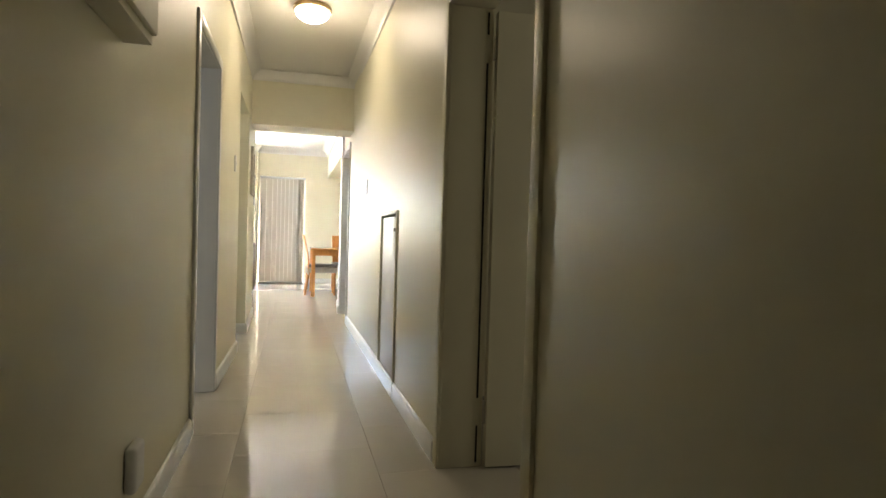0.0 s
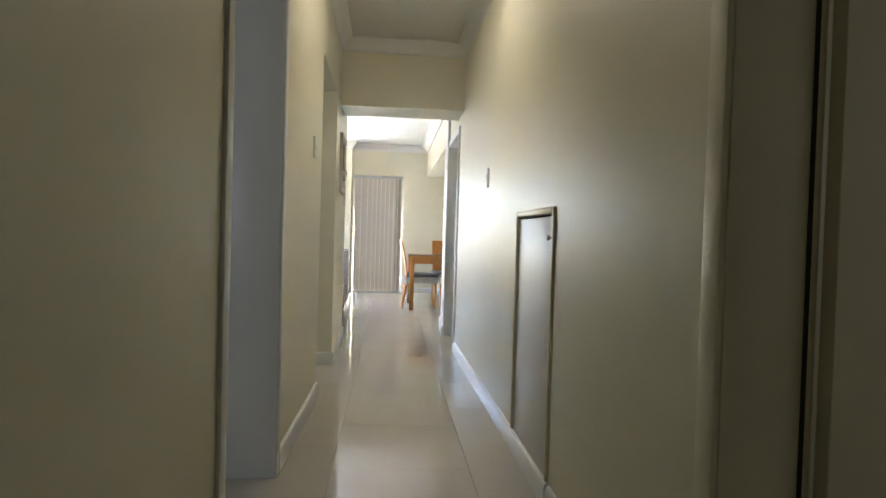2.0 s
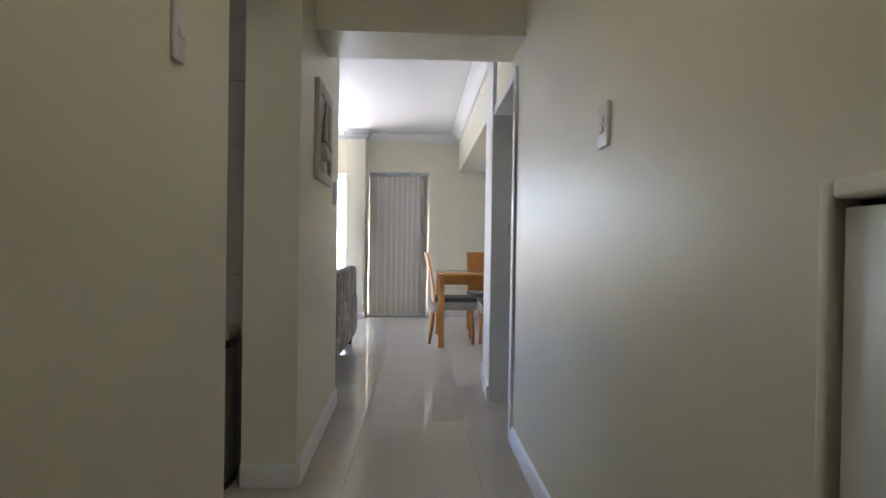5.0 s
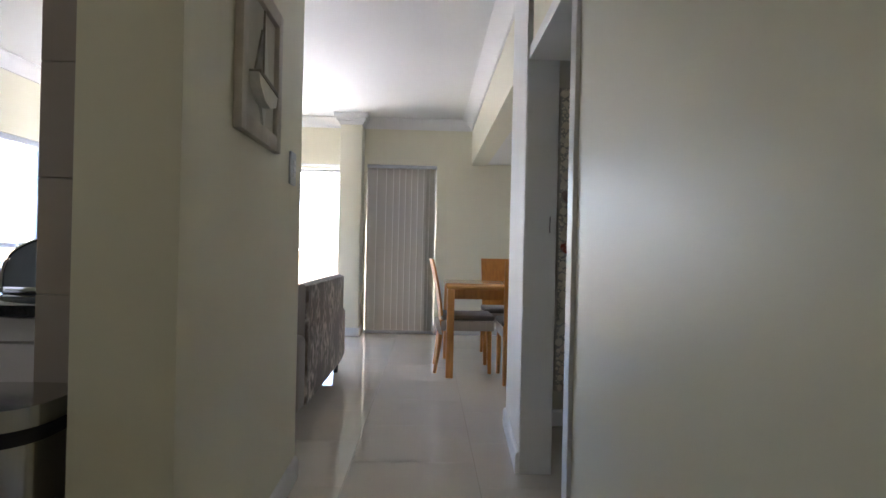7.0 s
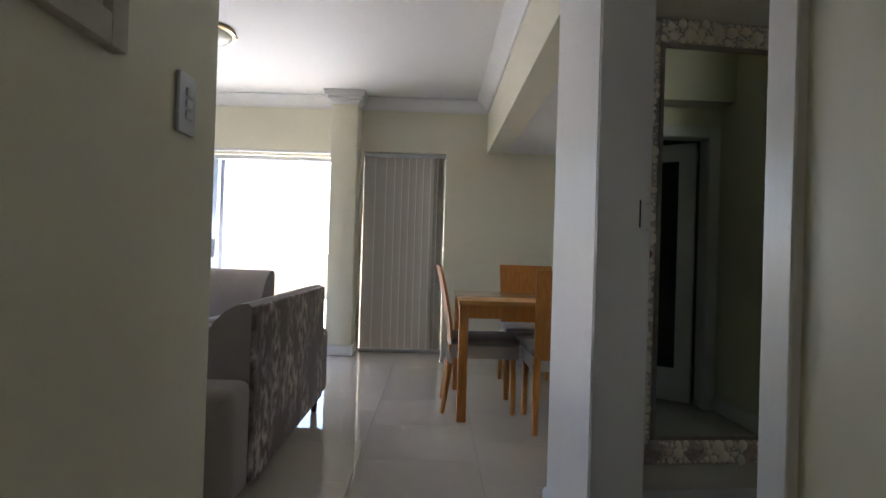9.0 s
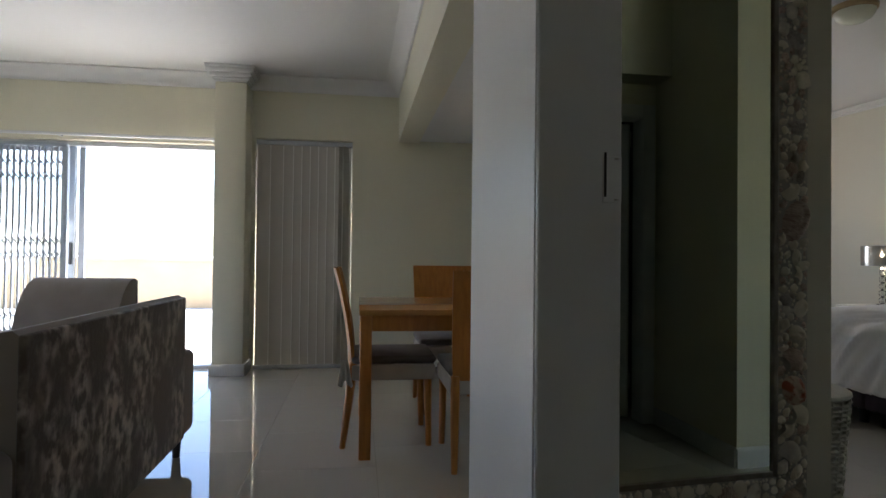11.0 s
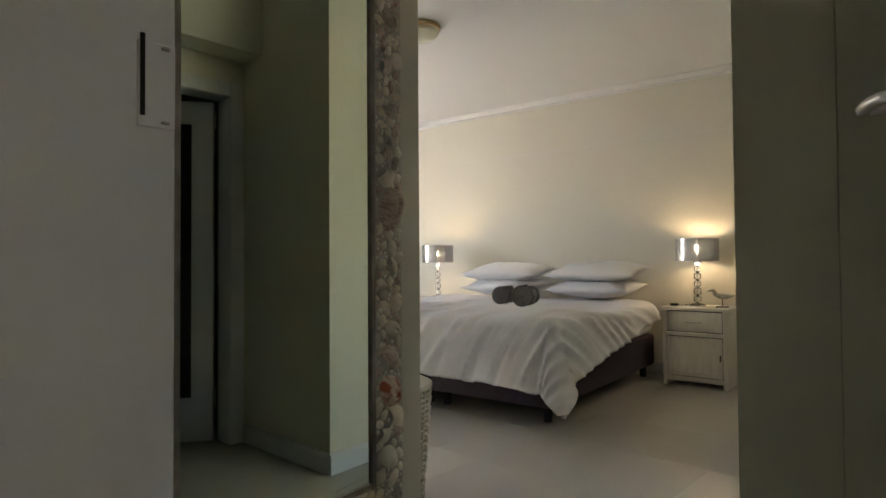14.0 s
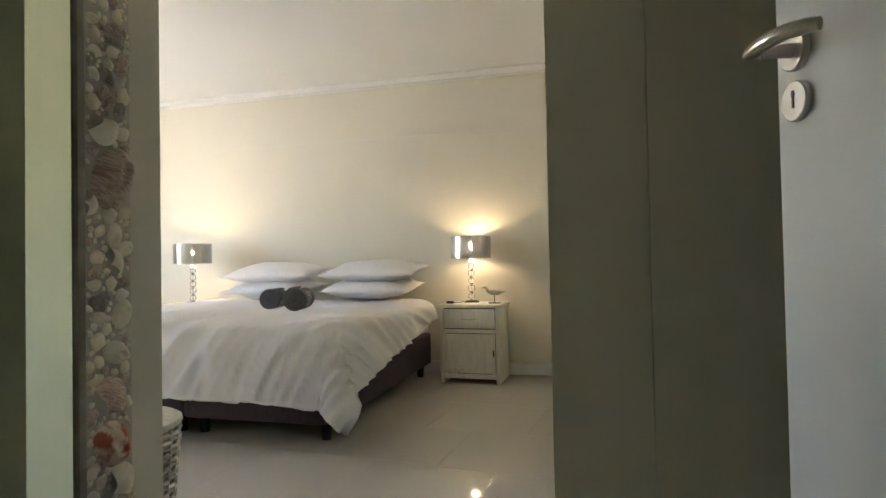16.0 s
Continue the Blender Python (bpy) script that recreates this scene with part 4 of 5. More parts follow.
tube([(0, 0.085, 0.135), (0, 0.06, 0.118), (0, 0.02, 0.108), (0, -0.03, 0.105), (0, -0.07, 0.112), (0, -0.11, 0.122)], [0.004, 0.02, 0.033, 0.032, 0.018, 0.004], 14, bodyb, 0.8)
tube([(0, 0.05, 0.12), (0, 0.065, 0.14), (0, 0.08, 0.158), (0, 0.095, 0.16), (0, 0.135, 0.152)], [0.018, 0.017, 0.018, 0.012, 0.002], 12, bodyb)
part("bird", bodyb, BIRD, bird)
part("rod", tube([(0, 0, 0.015), (0, 0, 0.085)], 0.004, 8), BLACK, bird)
part("stand", boxes((-0.03, 0.03, -0.055, 0.055, 0.0, 0.016), bev=0.004), LIP, bird)
cable = thing("charger", (5.72, 9.84, 0.621), "small black charger with a cable on the nightstand", "charger")
part("plug", boxes((-0.02, 0.02, -0.03, 0.03, 0.0, 0.022), bev=0.006), BLACK, cable)
part("cable", tube([(0, -0.03, 0.01), (0.02, -0.06, 0.008), (0.06, -0.08, 0.006), (0.1, -0.05, 0.006), (0.14, -0.07, 0.006)], 0.003, 6), BLACK, cable)

bask = thing("laundry_basket", (2.60, 9.82, 0), "white woven wicker laundry basket with a lid", "basket")
wk = bmesh.new()
for k in range(22):
    z = 0.012 + k * 0.0205
    r = 0.150 + 0.035 * z / 0.48
    tube([((r + 0.006 * math.sin(12 * 2 * math.pi * i / 96 + k * math.pi)) * math.cos(2 * math.pi * i / 96), (r + 0.006 * math.sin(12 * 2 * math.pi * i / 96 + k * math.pi)) * math.sin(2 * math.pi * i / 96), z) for i in range(97)], 0.008, 5, wk)
part("weave", wk, WICKER, bask)
part("liner", lathe([(0.0, 0.004), (0.142, 0.004), (0.172, 0.45), (0.0, 0.45)], 36), WICKER, bask)
for i in range(24):
    a = 2 * math.pi * i / 24
    part("stake", tube([(0.153 * math.cos(a), 0.153 * math.sin(a), 0.0), (0.186 * math.cos(a), 0.186 * math.sin(a), 0.46)], 0.006, 6), WICKER, bask)
lid = part("lid", lathe([(0, 0.462), (0.188, 0.462), (0.196, 0.470), (0.194, 0.482), (0.18, 0.490), (0.10, 0.497), (0, 0.50)], 40), WICKER, bask)
for k in range(8):
    r = 0.02 + k * 0.0225
    part("coil", tube([(r * math.cos(2 * math.pi * i / 40), r * math.sin(2 * math.pi * i / 40), 0.502 - 0.0008 * k * k) for i in range(41)], 0.008, 6), WICKER, lid)

wd = thing("wardrobe", (0, 0, 0), "cream painted built-in wardrobe with bar handles", "wardrobe")
wd.matrix_basis = LOBBY @ pose(0.76, -0.25, 0)
part("side", boxes((0.0, 0.02, 0.0, 0.25, 0.0, 2.4), bev=0.002), WALL, wd)
part("carcass", boxes((0.021, 2.2, 0.0, 0.22, 0.06, 2.4)), WALL, wd)
for i in range(4):
    dd = part("door", boxes((0.024 + i * 0.545, 0.564 + i * 0.545, 0.2205, 0.243, 0.08, 2.38), bev=0.003), WALL, wd)
    part("handle", tube([(0.06 + i * 0.545, 0.243, 0.93), (0.06 + i * 0.545, 0.265, 0.94), (0.06 + i * 0.545, 0.265, 1.11), (0.06 + i * 0.545, 0.243, 1.12)], 0.006, 8), BLACK, dd, "slim dark bar handle")

# ---- dining nook ----
def dining_chair():
    c = thing("dining_chair", (0, 0, 0), "honey beech dining chair with a curved back and pale seat", "chair", "chairs round the table")
    w, d = 0.44, 0.42
    for sy in (-1, 1):
        part("leg", tube([(d - 0.03, sy * (w / 2 - 0.025), 0), (d - 0.04, sy * (w / 2 - 0.03), 0.42)], [0.016, 0.023], 8), BEECH, c)
        part("back_leg", tube([(-0.075, sy * (w / 2 - 0.02), 0), (-0.045, sy * (w / 2 - 0.025), 0.22), (-0.02, sy * (w / 2 - 0.03), 0.45)], [0.015, 0.021, 0.024], 8), BEECH, c)
    part("seat_frame", boxes((-0.03, d, -w / 2, w / 2, 0.36, 0.445), bev=0.012, seg=2), SEAT_W, c, "cream upholstered seat band")
    part("seat", boxes((-0.03, d + 0.005, -w / 2 - 0.003, w / 2 + 0.003, 0.447, 0.49), bev=0.02, seg=3), SEAT_G, c, "grey-brown velvet seat pad")
    bm = bmesh.new()
    n, k = 12, 8
    front, back = [], []
    for i in range(n + 1):
        f = i / n
        z = 0.43 + 0.53 * f
        xo = -0.02 - 0.09 * f ** 1.6
        fr, bk = [], []
        for j in range(k + 1):
            y = (-1 + 2 * j / k)
            cur = 0.022 * (1 - y * y)
            ww = (w / 2) * (0.93 + 0.07 * f)
            fr.append(bm.verts.new((xo - cur + 0.009, y * ww, z)))
            bk.append(bm.verts.new((xo - cur - 0.009, y * ww, z)))
        front.append(fr)
        back.append(bk)
    for i in range(n):
        for j in range(k):
            bm.faces.new((front[i][j], front[i][j + 1], front[i + 1][j + 1], front[i + 1][j]))
            bm.faces.new((back[i][j + 1], back[i][j], back[i + 1][j], back[i + 1][j + 1]))
        bm.faces.new((front[i][0], front[i + 1][0], back[i + 1][0], back[i][0]))
        bm.faces.new((front[i + 1][k], front[i][k], back[i][k], back[i + 1][k]))
    for j in range(k):
        bm.faces.new((front[0][j + 1], front[0][j], back[0][j], back[0][j + 1]))
        bm.faces.new((front[n][j], front[n][j + 1], back[n][j + 1], back[n][j]))
    part("backrest", bm, BEECH, c)
    return c


ch = dining_chair()
ch.matrix_basis = pose(0.73, 10.92, 0, 0, 0, 0)
tie = bmesh.new()
tie_rows = []
for i in range(9):
    f = i / 8
    tie_rows.append([tie.verts.new((-0.072 + 0.062 * (j / 10 - 0.35) * (0.45 + 0.75 * f), -0.232 - 0.014 * math.sin(j * 1.9 + 2 * f) * (0.3 + f) - 0.012 * f, 0.475 - 0.125 * f - 0.02 * f * math.sin(j * 0.9))) for j in range(11)])
for ra, rb in zip(tie_rows, tie_rows[1:]):
    for j in range(10):
        tie.faces.new((ra[j], ra[j + 1], rb[j + 1], rb[j]))
tie_ob = part("cushion_tie", tie, EDGE_LIGHT_AND_TIE, ch, "white cloth tie hanging from the seat", smooth=180)
tie_ob.modifiers.new("thick", "SOLIDIFY").thickness = 0.004
c2 = copy_thing(ch, pose(1.39, 10.36, 0, 0, 0, 90))
for o in list(c2.children):
    if o.name.startswith("cushion_tie"):
        bpy.data.objects.remove(o)
c3 = copy_thing(c2, pose(1.35, 11.74, 0, 0, 0, -90))
tb = thing("dining_table", (0.737, 10.51, 0), "honey beech dining table with square legs", "table")
TW, TD = 1.30, 0.92
part("tabletop", boxes((0, TW, 0, TD, 0.724, 0.755), bev=0.004), BEECH_TOP, tb)
for nm, b in (("apron", (0.03, TW - 0.03, 0.035, 0.055, 0.642, 0.723)), ("apron", (0.03, TW - 0.03, TD - 0.055, TD - 0.035, 0.642, 0.723)), ("apron", (0.035, 0.055, 0.055, TD - 0.055, 0.642, 0.723)), ("apron", (TW - 0.055, TW - 0.035, 0.055, TD - 0.055, 0.642, 0.723))):
    part(nm, boxes(b, bev=0.002, seg=1), BEECH, tb)
for x in (0.005, TW - 0.065):
    for y in (0.005, TD - 0.065):
        part("leg", boxes((x, x + 0.06, y, y + 0.06, 0, 0.7235), bev=0.005), BEECH, tb)
for x, y, h in ((1.46, 11.22, 0.10), (1.54, 11.28, 0.13)):
    g = thing("drinking_glass", (x, y, 0.756), "clear glass tumbler standing on the table", "glass", "glasses on the table")
    part("tumbler", lathe([(0, 0), (0.028, 0), (0.034, h), (0.031, h), (0.026, 0.008), (0, 0.008)], 24), GLASS, g)

# ---- living room ----
col = bevelled(boxes((-0.487, -0.227, 12.71, FARY - 0.001, 0.0, LZ - 0.13)), 0.012)
structure("column", col, WALL, "cream painted square column")
cap = []
for g, z0, z1 in ((0.010, LZ - 0.13, LZ - 0.115), (0.022, LZ - 0.115, LZ - 0.095), (0.042, LZ - 0.095, LZ - 0.06), (0.066, LZ - 0.06, LZ - 0.025), (0.075, LZ - 0.025, LZ - 0.001)):
    cap.append((-0.487 - g, -0.227 + g, 12.71 - g, FARY - 0.11, z0, z1))
structure("column_capital", boxes(*cap, bev=0.006), CEIL, "white moulded column capital")
structure("column_plinth", boxes((-0.503, -0.211, 12.694, FARY - 0.002, 0.001, 0.10), bev=0.004), TRIM)

bl = thing("vertical_blind", (-0.20, FARY + 0.06, 0), "closed beige vertical blind in a tall window", "blind")
part("rail", boxes((0.0, 0.87, -0.03, 0.03, 2.035, 2.075), bev=0.004), ALU, bl, "silver head rail")
slat = prism([(-0.062, -0.003), (-0.03, 0.001), (0.0, 0.003), (0.03, 0.001), (0.062, -0.003), (0.062, -0.0045), (0.03, -0.0005), (0.0, 0.0015), (-0.03, -0.0005), (-0.062, -0.0045)], "z", 0.008, 2.042)
bmesh.ops.recalc_face_normals(slat, faces=slat.faces)
# Pale strip that draws the light caught by the slat's edge.
bm_box(slat, 0.0535, 0.0625, -0.0065, -0.0046, 0.008, 2.03)
slat_me = bpy.data.meshes.new("slat")
slat.to_mesh(slat_me)
slat.free()
slat_me.materials.append(BLIND)
slat_me.materials.append(EDGE_LIGHT_AND_TIE)
for p in slat_me.polygons[-6:]:
    p.material_index = 1
slat_me.shade_smooth()
slat_me.set_sharp_from_angle(angle=radians(50))
for x, turn in ((0.07, 0), (0.185, -2), (0.275, -7), (0.35, -7), (0.425, -7), (0.50, -7), (0.575, -7), (0.65, -7), (0.725, -7), (0.79, 35), (0.815, 55)):
    piece("slat", slat_me, bl, pose(x, 0, 0, 0, 0, turn))
part("bottom_chain", tube([(0.03, -0.012, 0.03), (0.8, -0.012, 0.03)], 0.003, 6), TRIM, bl)
wf = thing("window_1", (-0.20, FARY + 0.15, 0), "tall aluminium framed glazed door behind the blind", "window")
wf["kind"] = "structure"
for nm, b in (("stile", (0.0, 0.045, 0, 0.05, 0, 2.08)), ("stile", (0.825, 0.87, 0, 0.05, 0, 2.08)), ("rail", (0.045, 0.825, 0, 0.05, 0, 0.05)), ("rail", (0.045, 0.825, 0, 0.05, 2.03, 2.08))):
    part(nm, boxes(b, bev=0.003), TRIM, wf)
part("threshold", boxes((0.001, 0.869, -0.148, -0.108, 0.0005, 0.03), bev=0.003), ALU, wf, "aluminium floor track")
pane = part("pane", boxes((0.045, 0.825, 0.02, 0.026, 0.05, 2.03)), GLASS, wf, smooth=0)
pane.visible_shadow = False

sl = thing("sliding_door", (-2.84, FARY + 0.12, 0), "aluminium sliding door pushed open to the patio", "door")
sl["kind"] = "structure"
sl.scale = (1, 1, 0.974)
for nm, b in (("track", (0.0, 2.36, -0.04, 0.10, -0.005, 0.03)), ("head", (0.0, 2.36, -0.04, 0.10, 2.02, 2.06)), ("stile", (0.0, 0.05, 0.0, 0.04, 0.03, 2.02)), ("stile", (1.03, 1.09, 0.0, 0.04, 0.03, 2.02)), ("stile", (1.10, 1.15, 0.05, 0.09, 0.03, 2.02)), ("stile", (0.06, 0.11, 0.05, 0.09, 0.03, 2.02)),
              ("rail", (0.05, 1.03, 0.0, 0.04, 0.03, 0.09)), ("rail", (0.05, 1.03, 0.0, 0.04, 1.97, 2.02)), ("jamb", (2.31, 2.36, -0.02, 0.09, 0.03, 2.02))):
    part(nm, boxes(b, bev=0.003, seg=1), ALU, sl)
for y in (0.018, 0.068):
    p = part("pane", boxes((0.08, 1.06, y, y + 0.005, 0.08, 1.98)), GLASS, sl, smooth=0)
    p.visible_shadow = False
part("handle", boxes((1.05, 1.07, -0.035, 0.0, 0.95, 1.15), bev=0.004), BLACK, sl)

gt = thing("security_gate", (-2.82, FARY + 0.045, 0), "closed white folding trellis security gate", "gate")
NB, PITCH = 21, 0.0495
gt.scale = (1, 1, 0.974)
part("track", boxes((0, 1.04, -0.02, 0.02, 2.0, 2.03), bev=0.003), GATE, gt)
part("track", boxes((0, 1.04, -0.02, 0.02, 0.002, 0.02), bev=0.003), GATE, gt)
barm = boxes((-0.0085, 0.0085, -0.009, 0.009, 0.02, 2.0), bev=0.002, seg=1)
bar_me = bpy.data.meshes.new("bar")
barm.to_mesh(bar_me)
barm.free()
bar_me.materials.append(GATE)
for i in range(NB):
    piece("bar", bar_me, gt, pose(0.02 + i * PITCH, 0, 0))
part("lock_post", boxes((1.0, 1.05, -0.02, 0.02, 0.02, 2.0), bev=0.003), GATE, gt)
link = bmesh.new()
for sgn in (1, -1):
    tube([(-PITCH / 2 * sgn, -0.012, -0.062), (-PITCH * 0.42 * sgn, -0.012, -0.03), (0, -0.012, 0), (PITCH * 0.42 * sgn, -0.012, 0.03), (PITCH / 2 * sgn, -0.012, 0.062)], 0.0105, 6, link, 0.5)
link_me = bpy.data.meshes.new("lattice_link")
link.to_mesh(link_me)
link.free()
link_me.materials.append(GATE)
for z in (1.86, 1.735, 1.16, 1.035, 0.50, 0.375):
    for i in range(NB - 1):
        piece("lattice_link", link_me, gt, pose(0.02 + (i + 0.5) * PITCH, 0, z))

cu = bmesh.new()
rowz = []
for z in (0.03, 0.7, 1.4, 2.022):
    rowz.append([cu.verts.new((-3.10 + 0.012 + 0.30 * i / 60, FARY - 0.11 + 0.035 * math.sin(i * 0.85) + 0.01 * math.sin(i * 0.3 + z), z)) for i in range(61)])
for a, b in zip(rowz, rowz[1:]):
    for i in range(60):
        cu.faces.new((a[i], a[i + 1], b[i + 1], b[i]))
curtain = part("curtain", cu, CURTAIN, None, smooth=180)
curtain.modifiers.new("thick", "SOLIDIFY").thickness = 0.006
tagged(curtain, "dark grey curtain drawn aside of the sliding door", "curtain")
rod = thing("curtain_rail", (-3.06, FARY - 0.10, 2.035), "slim white curtain rail above the sliding door", "curtain rail")
part("rail", boxes((0, 2.55, -0.012, 0.012, -0.012, 0.012), bev=0.003), TRIM, rod)
for x in (0.05, 1.25, 2.5):
    part("bracket", boxes((x - 0.01, x + 0.01, 0.012, 0.099, -0.008, 0.008), bev=0.002, seg=1), TRIM, rod)


def sofa(at, rz, length, label, fabric, back_fabric, top=0.80, deep=0.88, group="", b0=0.02, b1=0.05):
    """A sofa; its back runs along y at x = 0 and it faces -x."""
    s = thing("sofa", at, label, "sofa", group, rz)
    a = 0.22
    part("base", boxes((-deep + 0.04, -0.02, a, length - a, 0.12, 0.30), bev=0.015), fabric, s)
    for y in (0.0, length - a):
        part("arm", boxes((-deep, -0.004, y, y + a, 0.12, 0.54), bev=0.04, seg=4), fabric, s)
    seats = 2 if length > 1.3 else 1
    w = (length - 2 * a) / seats
    for i in range(seats):
        part("seat_cushion", boxes((-deep - 0.01, -0.30, a + i * w + 0.004, a + (i + 1) * w - 0.004, 0.302, 0.45), bev=0.04, seg=4), fabric, s)
    prof = [(-0.02, 0.13), (-0.02, top - 0.012), (-0.035, top), (-0.075, top - 0.006), (-0.12, top - 0.03), (-0.165, top - 0.075), (-0.205, top - 0.14), (-0.24, top - 0.22), (-0.265, top - 0.31), (-0.31, 0.42), (-0.37, 0.31), (-0.30, 0.13)]
    part("back", bevelled(prism(prof, "y", b0, length - b1), 0.022, 3, 50), fabric, s)
    part("back_panel", boxes((-0.022, 0.0, b0 - 0.005, length - b1 + 0.005, 0.125, top - 0.01), bev=0.010, seg=3), back_fabric, s, "crushed velvet back panel")
    for x in (-deep + 0.08, -0.07):
        for y in (0.08, length - 0.08):
            part("foot", lathe([(0, 0), (0.018, 0), (0.026, 0.12), (0, 0.12)], 14, at=(x, y, 0)), BLACK, s)
    return s


sofa((-0.10, 8.93, 0), 0, 1.83, "taupe suede sofa with a crushed velvet back", SOFA, VELVET, 0.825, b0=0.235, b1=0.20)
sofa((-0.72, 11.75, 0), 82, 0.72, "pale taupe armchair facing the room", SOFA, VELVET, 0.86, 0.82)
sofa((-2.35, 12.35, 0), 100, 1.9, "off-white sofa beneath the window", SOFA_W, SOFA_W, 0.82)
ct = thing("coffee_table", (-1.85, 10.7, 0), "low coffee table with a pale top and iron scrolls", "table")
part("top", boxes((-0.3, 0.3, -0.45, 0.45, 0.41, 0.45), bev=0.008), TRIM, ct)
for sx in (-0.24, 0.24):
    for sy in (-0.38, 0.38):
        part("leg", tube([(sx, sy, 0), (sx * 0.9, sy * 0.95, 0.2), (sx, sy, 0.41)], 0.011, 8), BLACK, ct)
        part("scroll", tube([(sx, sy + 0.06 * math.cos(a) * (1 - a / 16) * (-1 if sy > 0 else 1), 0.28 + 0.06 * math.sin(a) * (1 - a / 16)) for a in (k * 0.5 for k in range(20))], 0.006, 6), BLACK, ct)
bk = thing("magazine", (-1.72, 10.62, 0.451), "open pale magazine lying on the coffee table", "magazine")
part("pages", boxes((-0.1, 0.1, -0.14, 0.14, 0, 0.012), bev=0.003), TRIM, bk)

# ---- kitchen ----
ctop = thing("kitchen_counter_top", (-1.3, 7.85, 0.815), "black granite counter top of the kitchen peninsula", "counter top")
part("slab", boxes((-1.7, 0.865, -0.36, 0.30, 0.0, 0.035), bev=0.005), GRANITE, ctop)
for i in range(4):
    cbt = thing("base_cabinet", (-0.50 - i * 0.5, 7.55, 0), "white kitchen base cabinet under the granite top", "cabinet", "kitchen base cabinets")
    part("body", boxes((-0.495, 0.0, 0.02, 0.56, 0.10, 0.814)), CABINET, cbt)
    part("plinth", boxes((-0.495, 0.0, 0.07, 0.5, 0.0, 0.099)), DARK, cbt)
    if i == 0:
        for z0, z1 in ((0.735, 0.806), (0.60, 0.729)):
            dw = part("drawer", boxes((-0.492, -0.003, 0.0, 0.019, z0, z1), bev=0.002, seg=1), CABINET, cbt)
            zz = z1 - 0.028
            part("handle", tube([(-0.46, 0.0, zz), (-0.46, -0.028, zz), (-0.365, -0.028, zz), (-0.365, 0.0, zz)], 0.006, 8), STEEL, dw)
        part("door", boxes((-0.492, -0.003, 0.0, 0.019, 0.11, 0.594), bev=0.002, seg=1), CABINET, cbt)
        continue
    dor = part("door", boxes((-0.492, -0.003, 0.0, 0.019, 0.11, 0.806), bev=0.002, seg=1), CABINET, cbt)
    part("handle", tube([(-0.455, 0.0, 0.62), (-0.455, -0.03, 0.62), (-0.455, -0.03, 0.76), (-0.455, 0.0, 0.76)], 0.006, 8), STEEL, dor)
bb = thing("bread_bin", (-0.72, 7.96, 0.851), "rounded dark acrylic bread bin with a steel rim", "bread bin")
bb.scale = (1, 1, 0.9)
dome = [(0.17 - 0.335 * math.sin(a) ** 0.8, 0.20 * math.cos(a) ** 0.72 + 0.035) for a in (math.pi / 2 * i / 14 for i in range(15))]
dome[0] = (0.17, 0.235)
part("body", prism([(-0.165, 0.0), (0.17, 0.0)] + dome, "y", -0.13, 0.13), BLUE, bb, smooth=50)
for y in (-0.135, 0.135):
    part("rim", tube([(x, y, z + 0.003) for x, z in dome + [(-0.165, 0.004)]], 0.007, 8), CHROME, bb, "steel rim")
part("foot_rail", boxes((-0.165, 0.17, -0.138, -0.131, 0.0, 0.03), bev=0.002), CHROME, bb)
part("lid_handle", tube([(-0.15, -0.03, 0.12), (-0.172, -0.025, 0.125), (-0.172, 0.025, 0.125), (-0.15, 0.03, 0.12)], 0.005, 8), CHROME, bb)
pb = thing("pedal_bin", (-0.395, 7.12, 0), "half-round stainless steel pedal bin with a lid", "bin")


def half_round(w, d, z0, z1, bm=None):
    """A soft D outline: a round front and a flatter back."""
    def at(a):
        c, q = math.cos(a), math.sin(a)
        k = 0.5 if q > 0 else 0.85
        return w / 2 * math.copysign(abs(c) ** (0.55 if q > 0 else 0.9), c), d / 2 * math.copysign(abs(q) ** k, q)
    return prism([at(2 * math.pi * (i + 0.5) / 44) for i in range(44)], "z", z0, z1, bm)


part("body", half_round(0.268, 0.28, 0.03, 0.60), BIN, pb, smooth=30)
part("base", half_round(0.275, 0.29, 0.0, 0.029), BLACK, pb)
part("collar", half_round(0.278, 0.29, 0.601, 0.635), BLACK, pb, "black plastic collar")
part("lid", bevelled(half_round(0.288, 0.30, 0.636, 0.682), 0.020, 4), BIN, pb, "domed steel lid")
part("pedal", boxes((-0.05, 0.05, -0.21, -0.14, 0.015, 0.03), bev=0.005), BLACK, pb)
kw = thing("window_2", (-3.15, 10.74, 0.75), "white aluminium window with two panes and a transom", "window")
kw["kind"] = "structure"
for nm, b in (("stile", (-0.03, 0.03, 0, 0.05, 0, 1.22)), ("stile", (-0.03, 0.03, 1.46, 1.51, 0, 1.22)), ("mullion", (-0.03, 0.03, 0.70, 0.76, 0.27, 1.17)), ("rail", (-0.03, 0.03, 0.05, 1.46, 0, 0.05)), ("transom", (-0.03, 0.03, 0.05, 1.46, 0.22, 0.27)), ("rail", (-0.03, 0.03, 0.05, 1.46, 1.17, 1.22))):
    part(nm, boxes(b, bev=0.003, seg=1), GATE, kw)
for b in ((-0.004, 0.004, 0.05, 0.70, 0.27, 1.17), (-0.004, 0.004, 0.76, 1.46, 0.27, 1.17), (-0.004, 0.004, 0.05, 1.46, 0.05, 0.22)):
    p = part("pane", boxes(b), GLASS, kw, smooth=0)
    p.visible_shadow = False
wt = bpy.data.objects["wall_tiled"]
tl = boxes((0.0, 0.2125, -0.010, 0.0, 0.0, 0.297), bev=0.002, seg=1)
wt_me = bpy.data.meshes.new("wall_tile")
tl.to_mesh(wt_me)
tl.free()
wt_me.materials.append(WTILE)
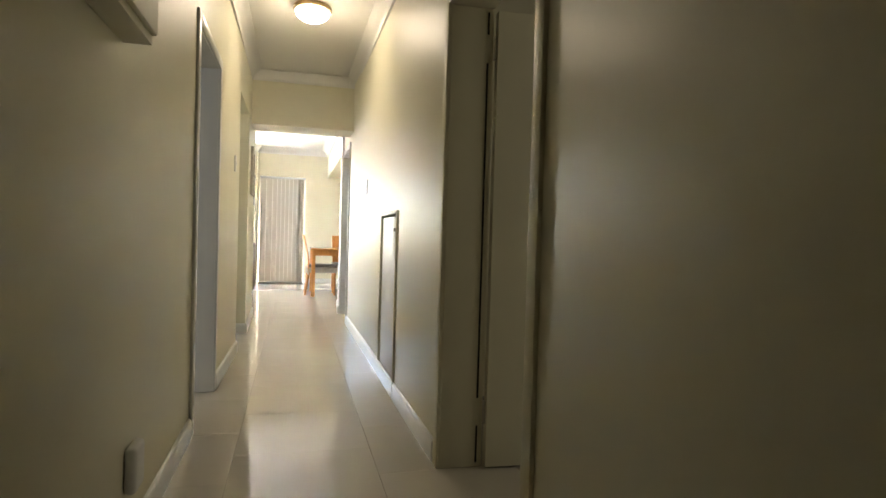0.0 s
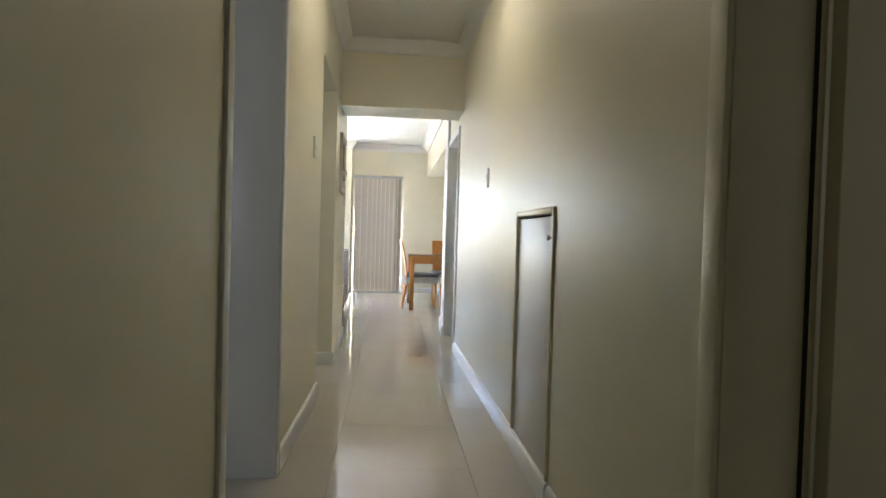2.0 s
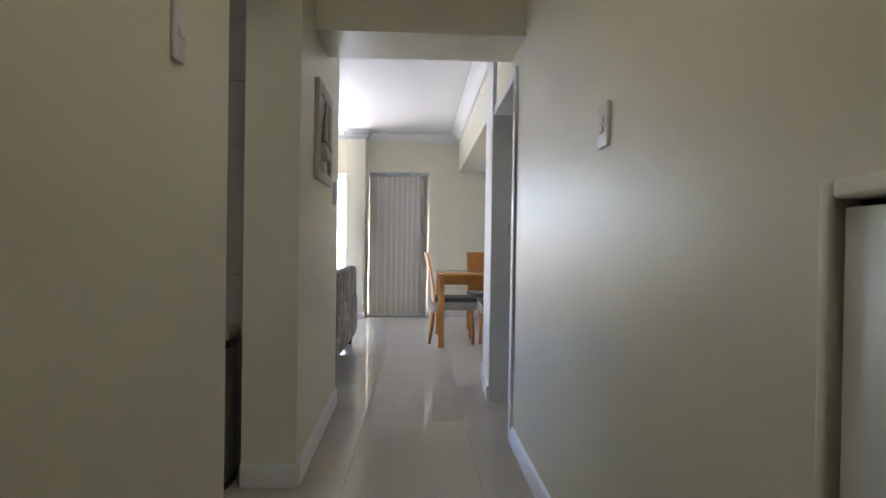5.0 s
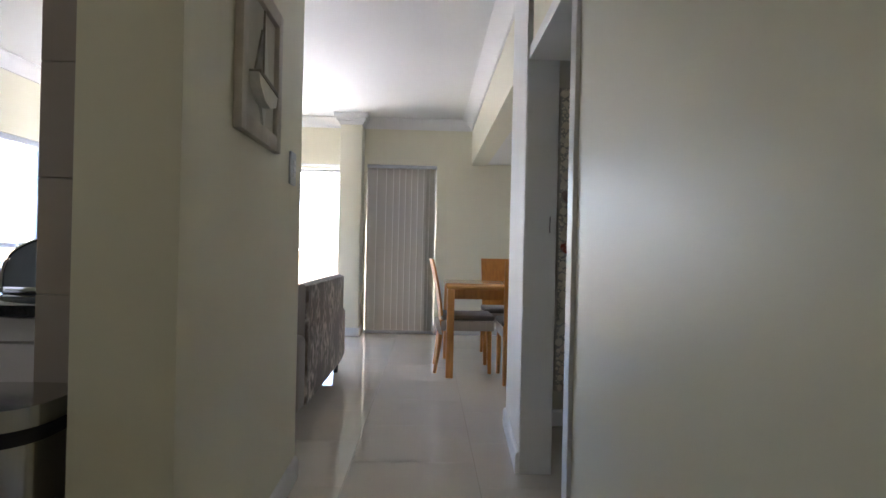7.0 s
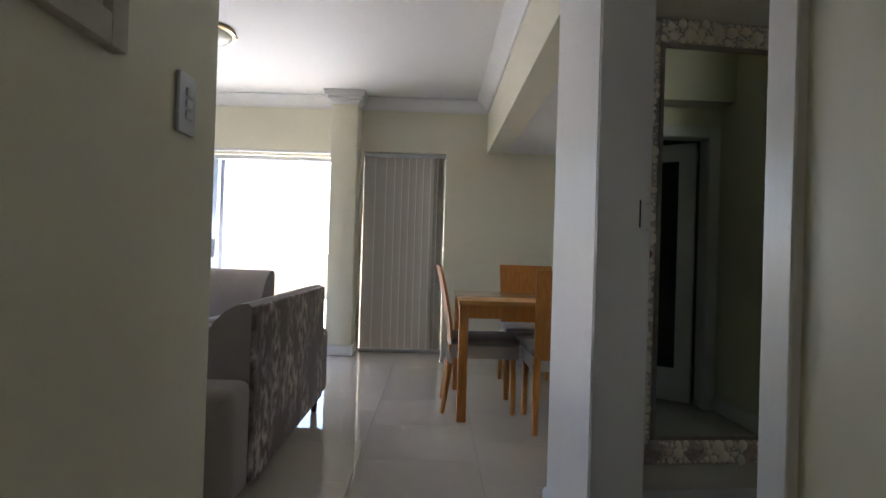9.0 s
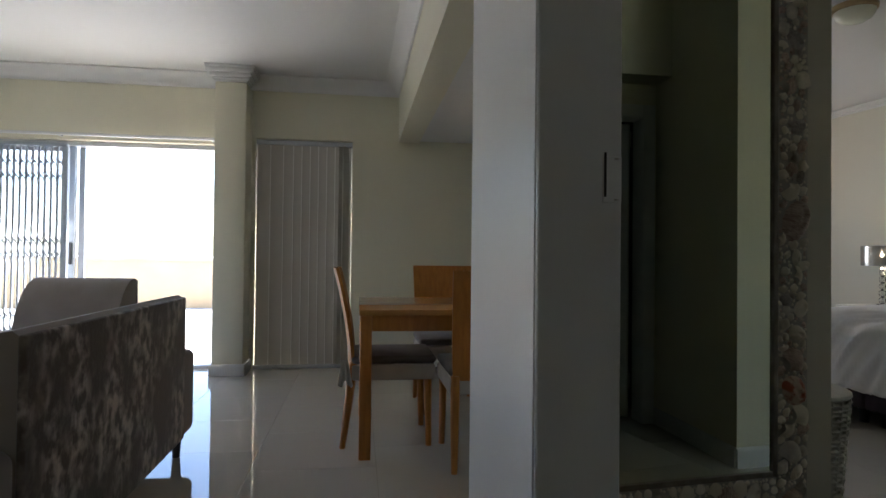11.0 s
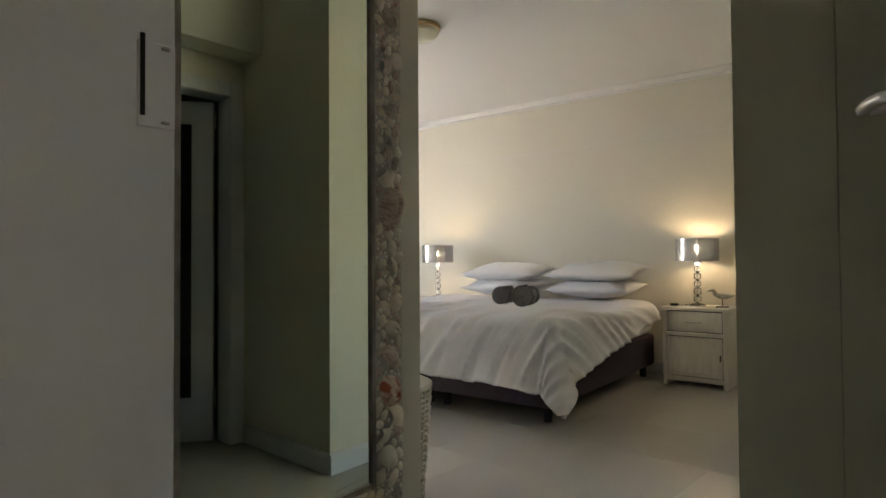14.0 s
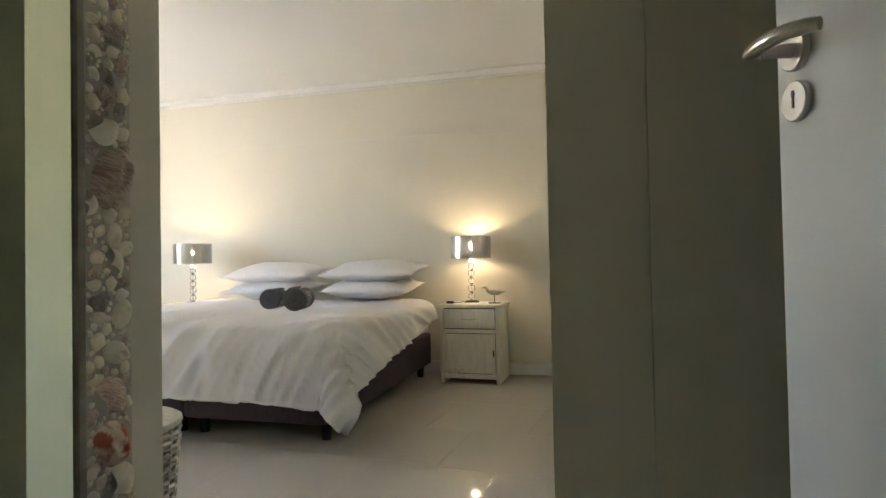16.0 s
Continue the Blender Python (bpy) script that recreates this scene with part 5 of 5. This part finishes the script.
for k in range(10):
    piece("wall_tile", wt_me, wt, pose(-0.4275, 7.312, 0.002 + k * 0.30))

# ---- outside ----
structure("garden_wall", boxes((-14, 8, 20, 20.2, -0.06, 0.88), (-14, 8, 19.97, 20.23, 0.88, 0.95), bev=0.01), YARD, "cream plastered garden wall")
structure("garden_wall_west", boxes((-9.2, -9.0, 2, 20, -0.06, 1.05)), YARD)


def patio_chair(at, rz):
    c = thing("patio_chair", at, "white metal patio chair outside the window", "chair", "patio chairs", rz)
    part("seat", lathe([(0, 0.43), (0.21, 0.43), (0.22, 0.445), (0.20, 0.455), (0, 0.45)], 28), GATE, c)
    for a in (45, 135, 225, 315):
        x, y = 0.18 * math.cos(radians(a)), 0.18 * math.sin(radians(a))
        part("leg", tube([(x * 1.15, y * 1.15, 0), (x, y, 0.43)], 0.011, 8), GATE, c)
    part("back_hoop", tube([(0.21 * math.cos(radians(a)), 0.21 * math.sin(radians(a)), 0.44 + 0.42 * math.sin(radians((a + 90) % 360))) for a in range(-90, 91, 15)], 0.011, 8), GATE, c)
    for a in (-50, -25, 0, 25, 50):
        part("back_rod", tube([(0.2 * math.cos(radians(a)), 0.2 * math.sin(radians(a)), 0.45), (0.21 * math.cos(radians(a)), 0.21 * math.sin(radians(a)), 0.43 + 0.42 * math.sin(radians(a + 90)))], 0.006, 6), GATE, c)
    return c


patio_chair((-4.2, 12.4, -0.06), 200)
patio_chair((-4.1, 13.5, -0.06), 150)

# ---- floor tiles, last ----
fl = bpy.data.objects["floor"]
S = 0.6
tb_ = boxes((0.0008, S - 0.0008, 0.0008, S - 0.0008, -0.0058, 0.0), bev=0.0006, seg=1)
tile_me = bpy.data.meshes.new("floor_tile")
tb_.to_mesh(tile_me)
tb_.free()
tile_me.materials.append(TILE)
rest = bmesh.new()
for i in range(-7, 11):
    x = 0.228 + S * i
    off = 3.53 + (0.3 if i % 2 == 0 else 0.0)
    for k in range(-9, 18):
        y = off + S * k
        if x < -3.5 or x + S > 6.95 or y < -1.4 or y + S > 14.0 or (y > FARY + 0.15 and x < 2.2):
            continue
        hall = -0.5 < x < 1.3 and -0.6 < y
        living = x < 1.3 and 8.0 < y
        sleep = 1.3 <= x and 7.4 < y
        if hall or living or sleep:
            piece("floor_tile", tile_me, fl, pose(x, y, 0))
        else:
            bm_box(rest, x + 0.0015, x + S - 0.0015, y + 0.0015, y + S - 0.0015, -0.0058, 0.0)
tagged(part("floor_tiles", rest, TILE, fl, smooth=0), kind="stuff")
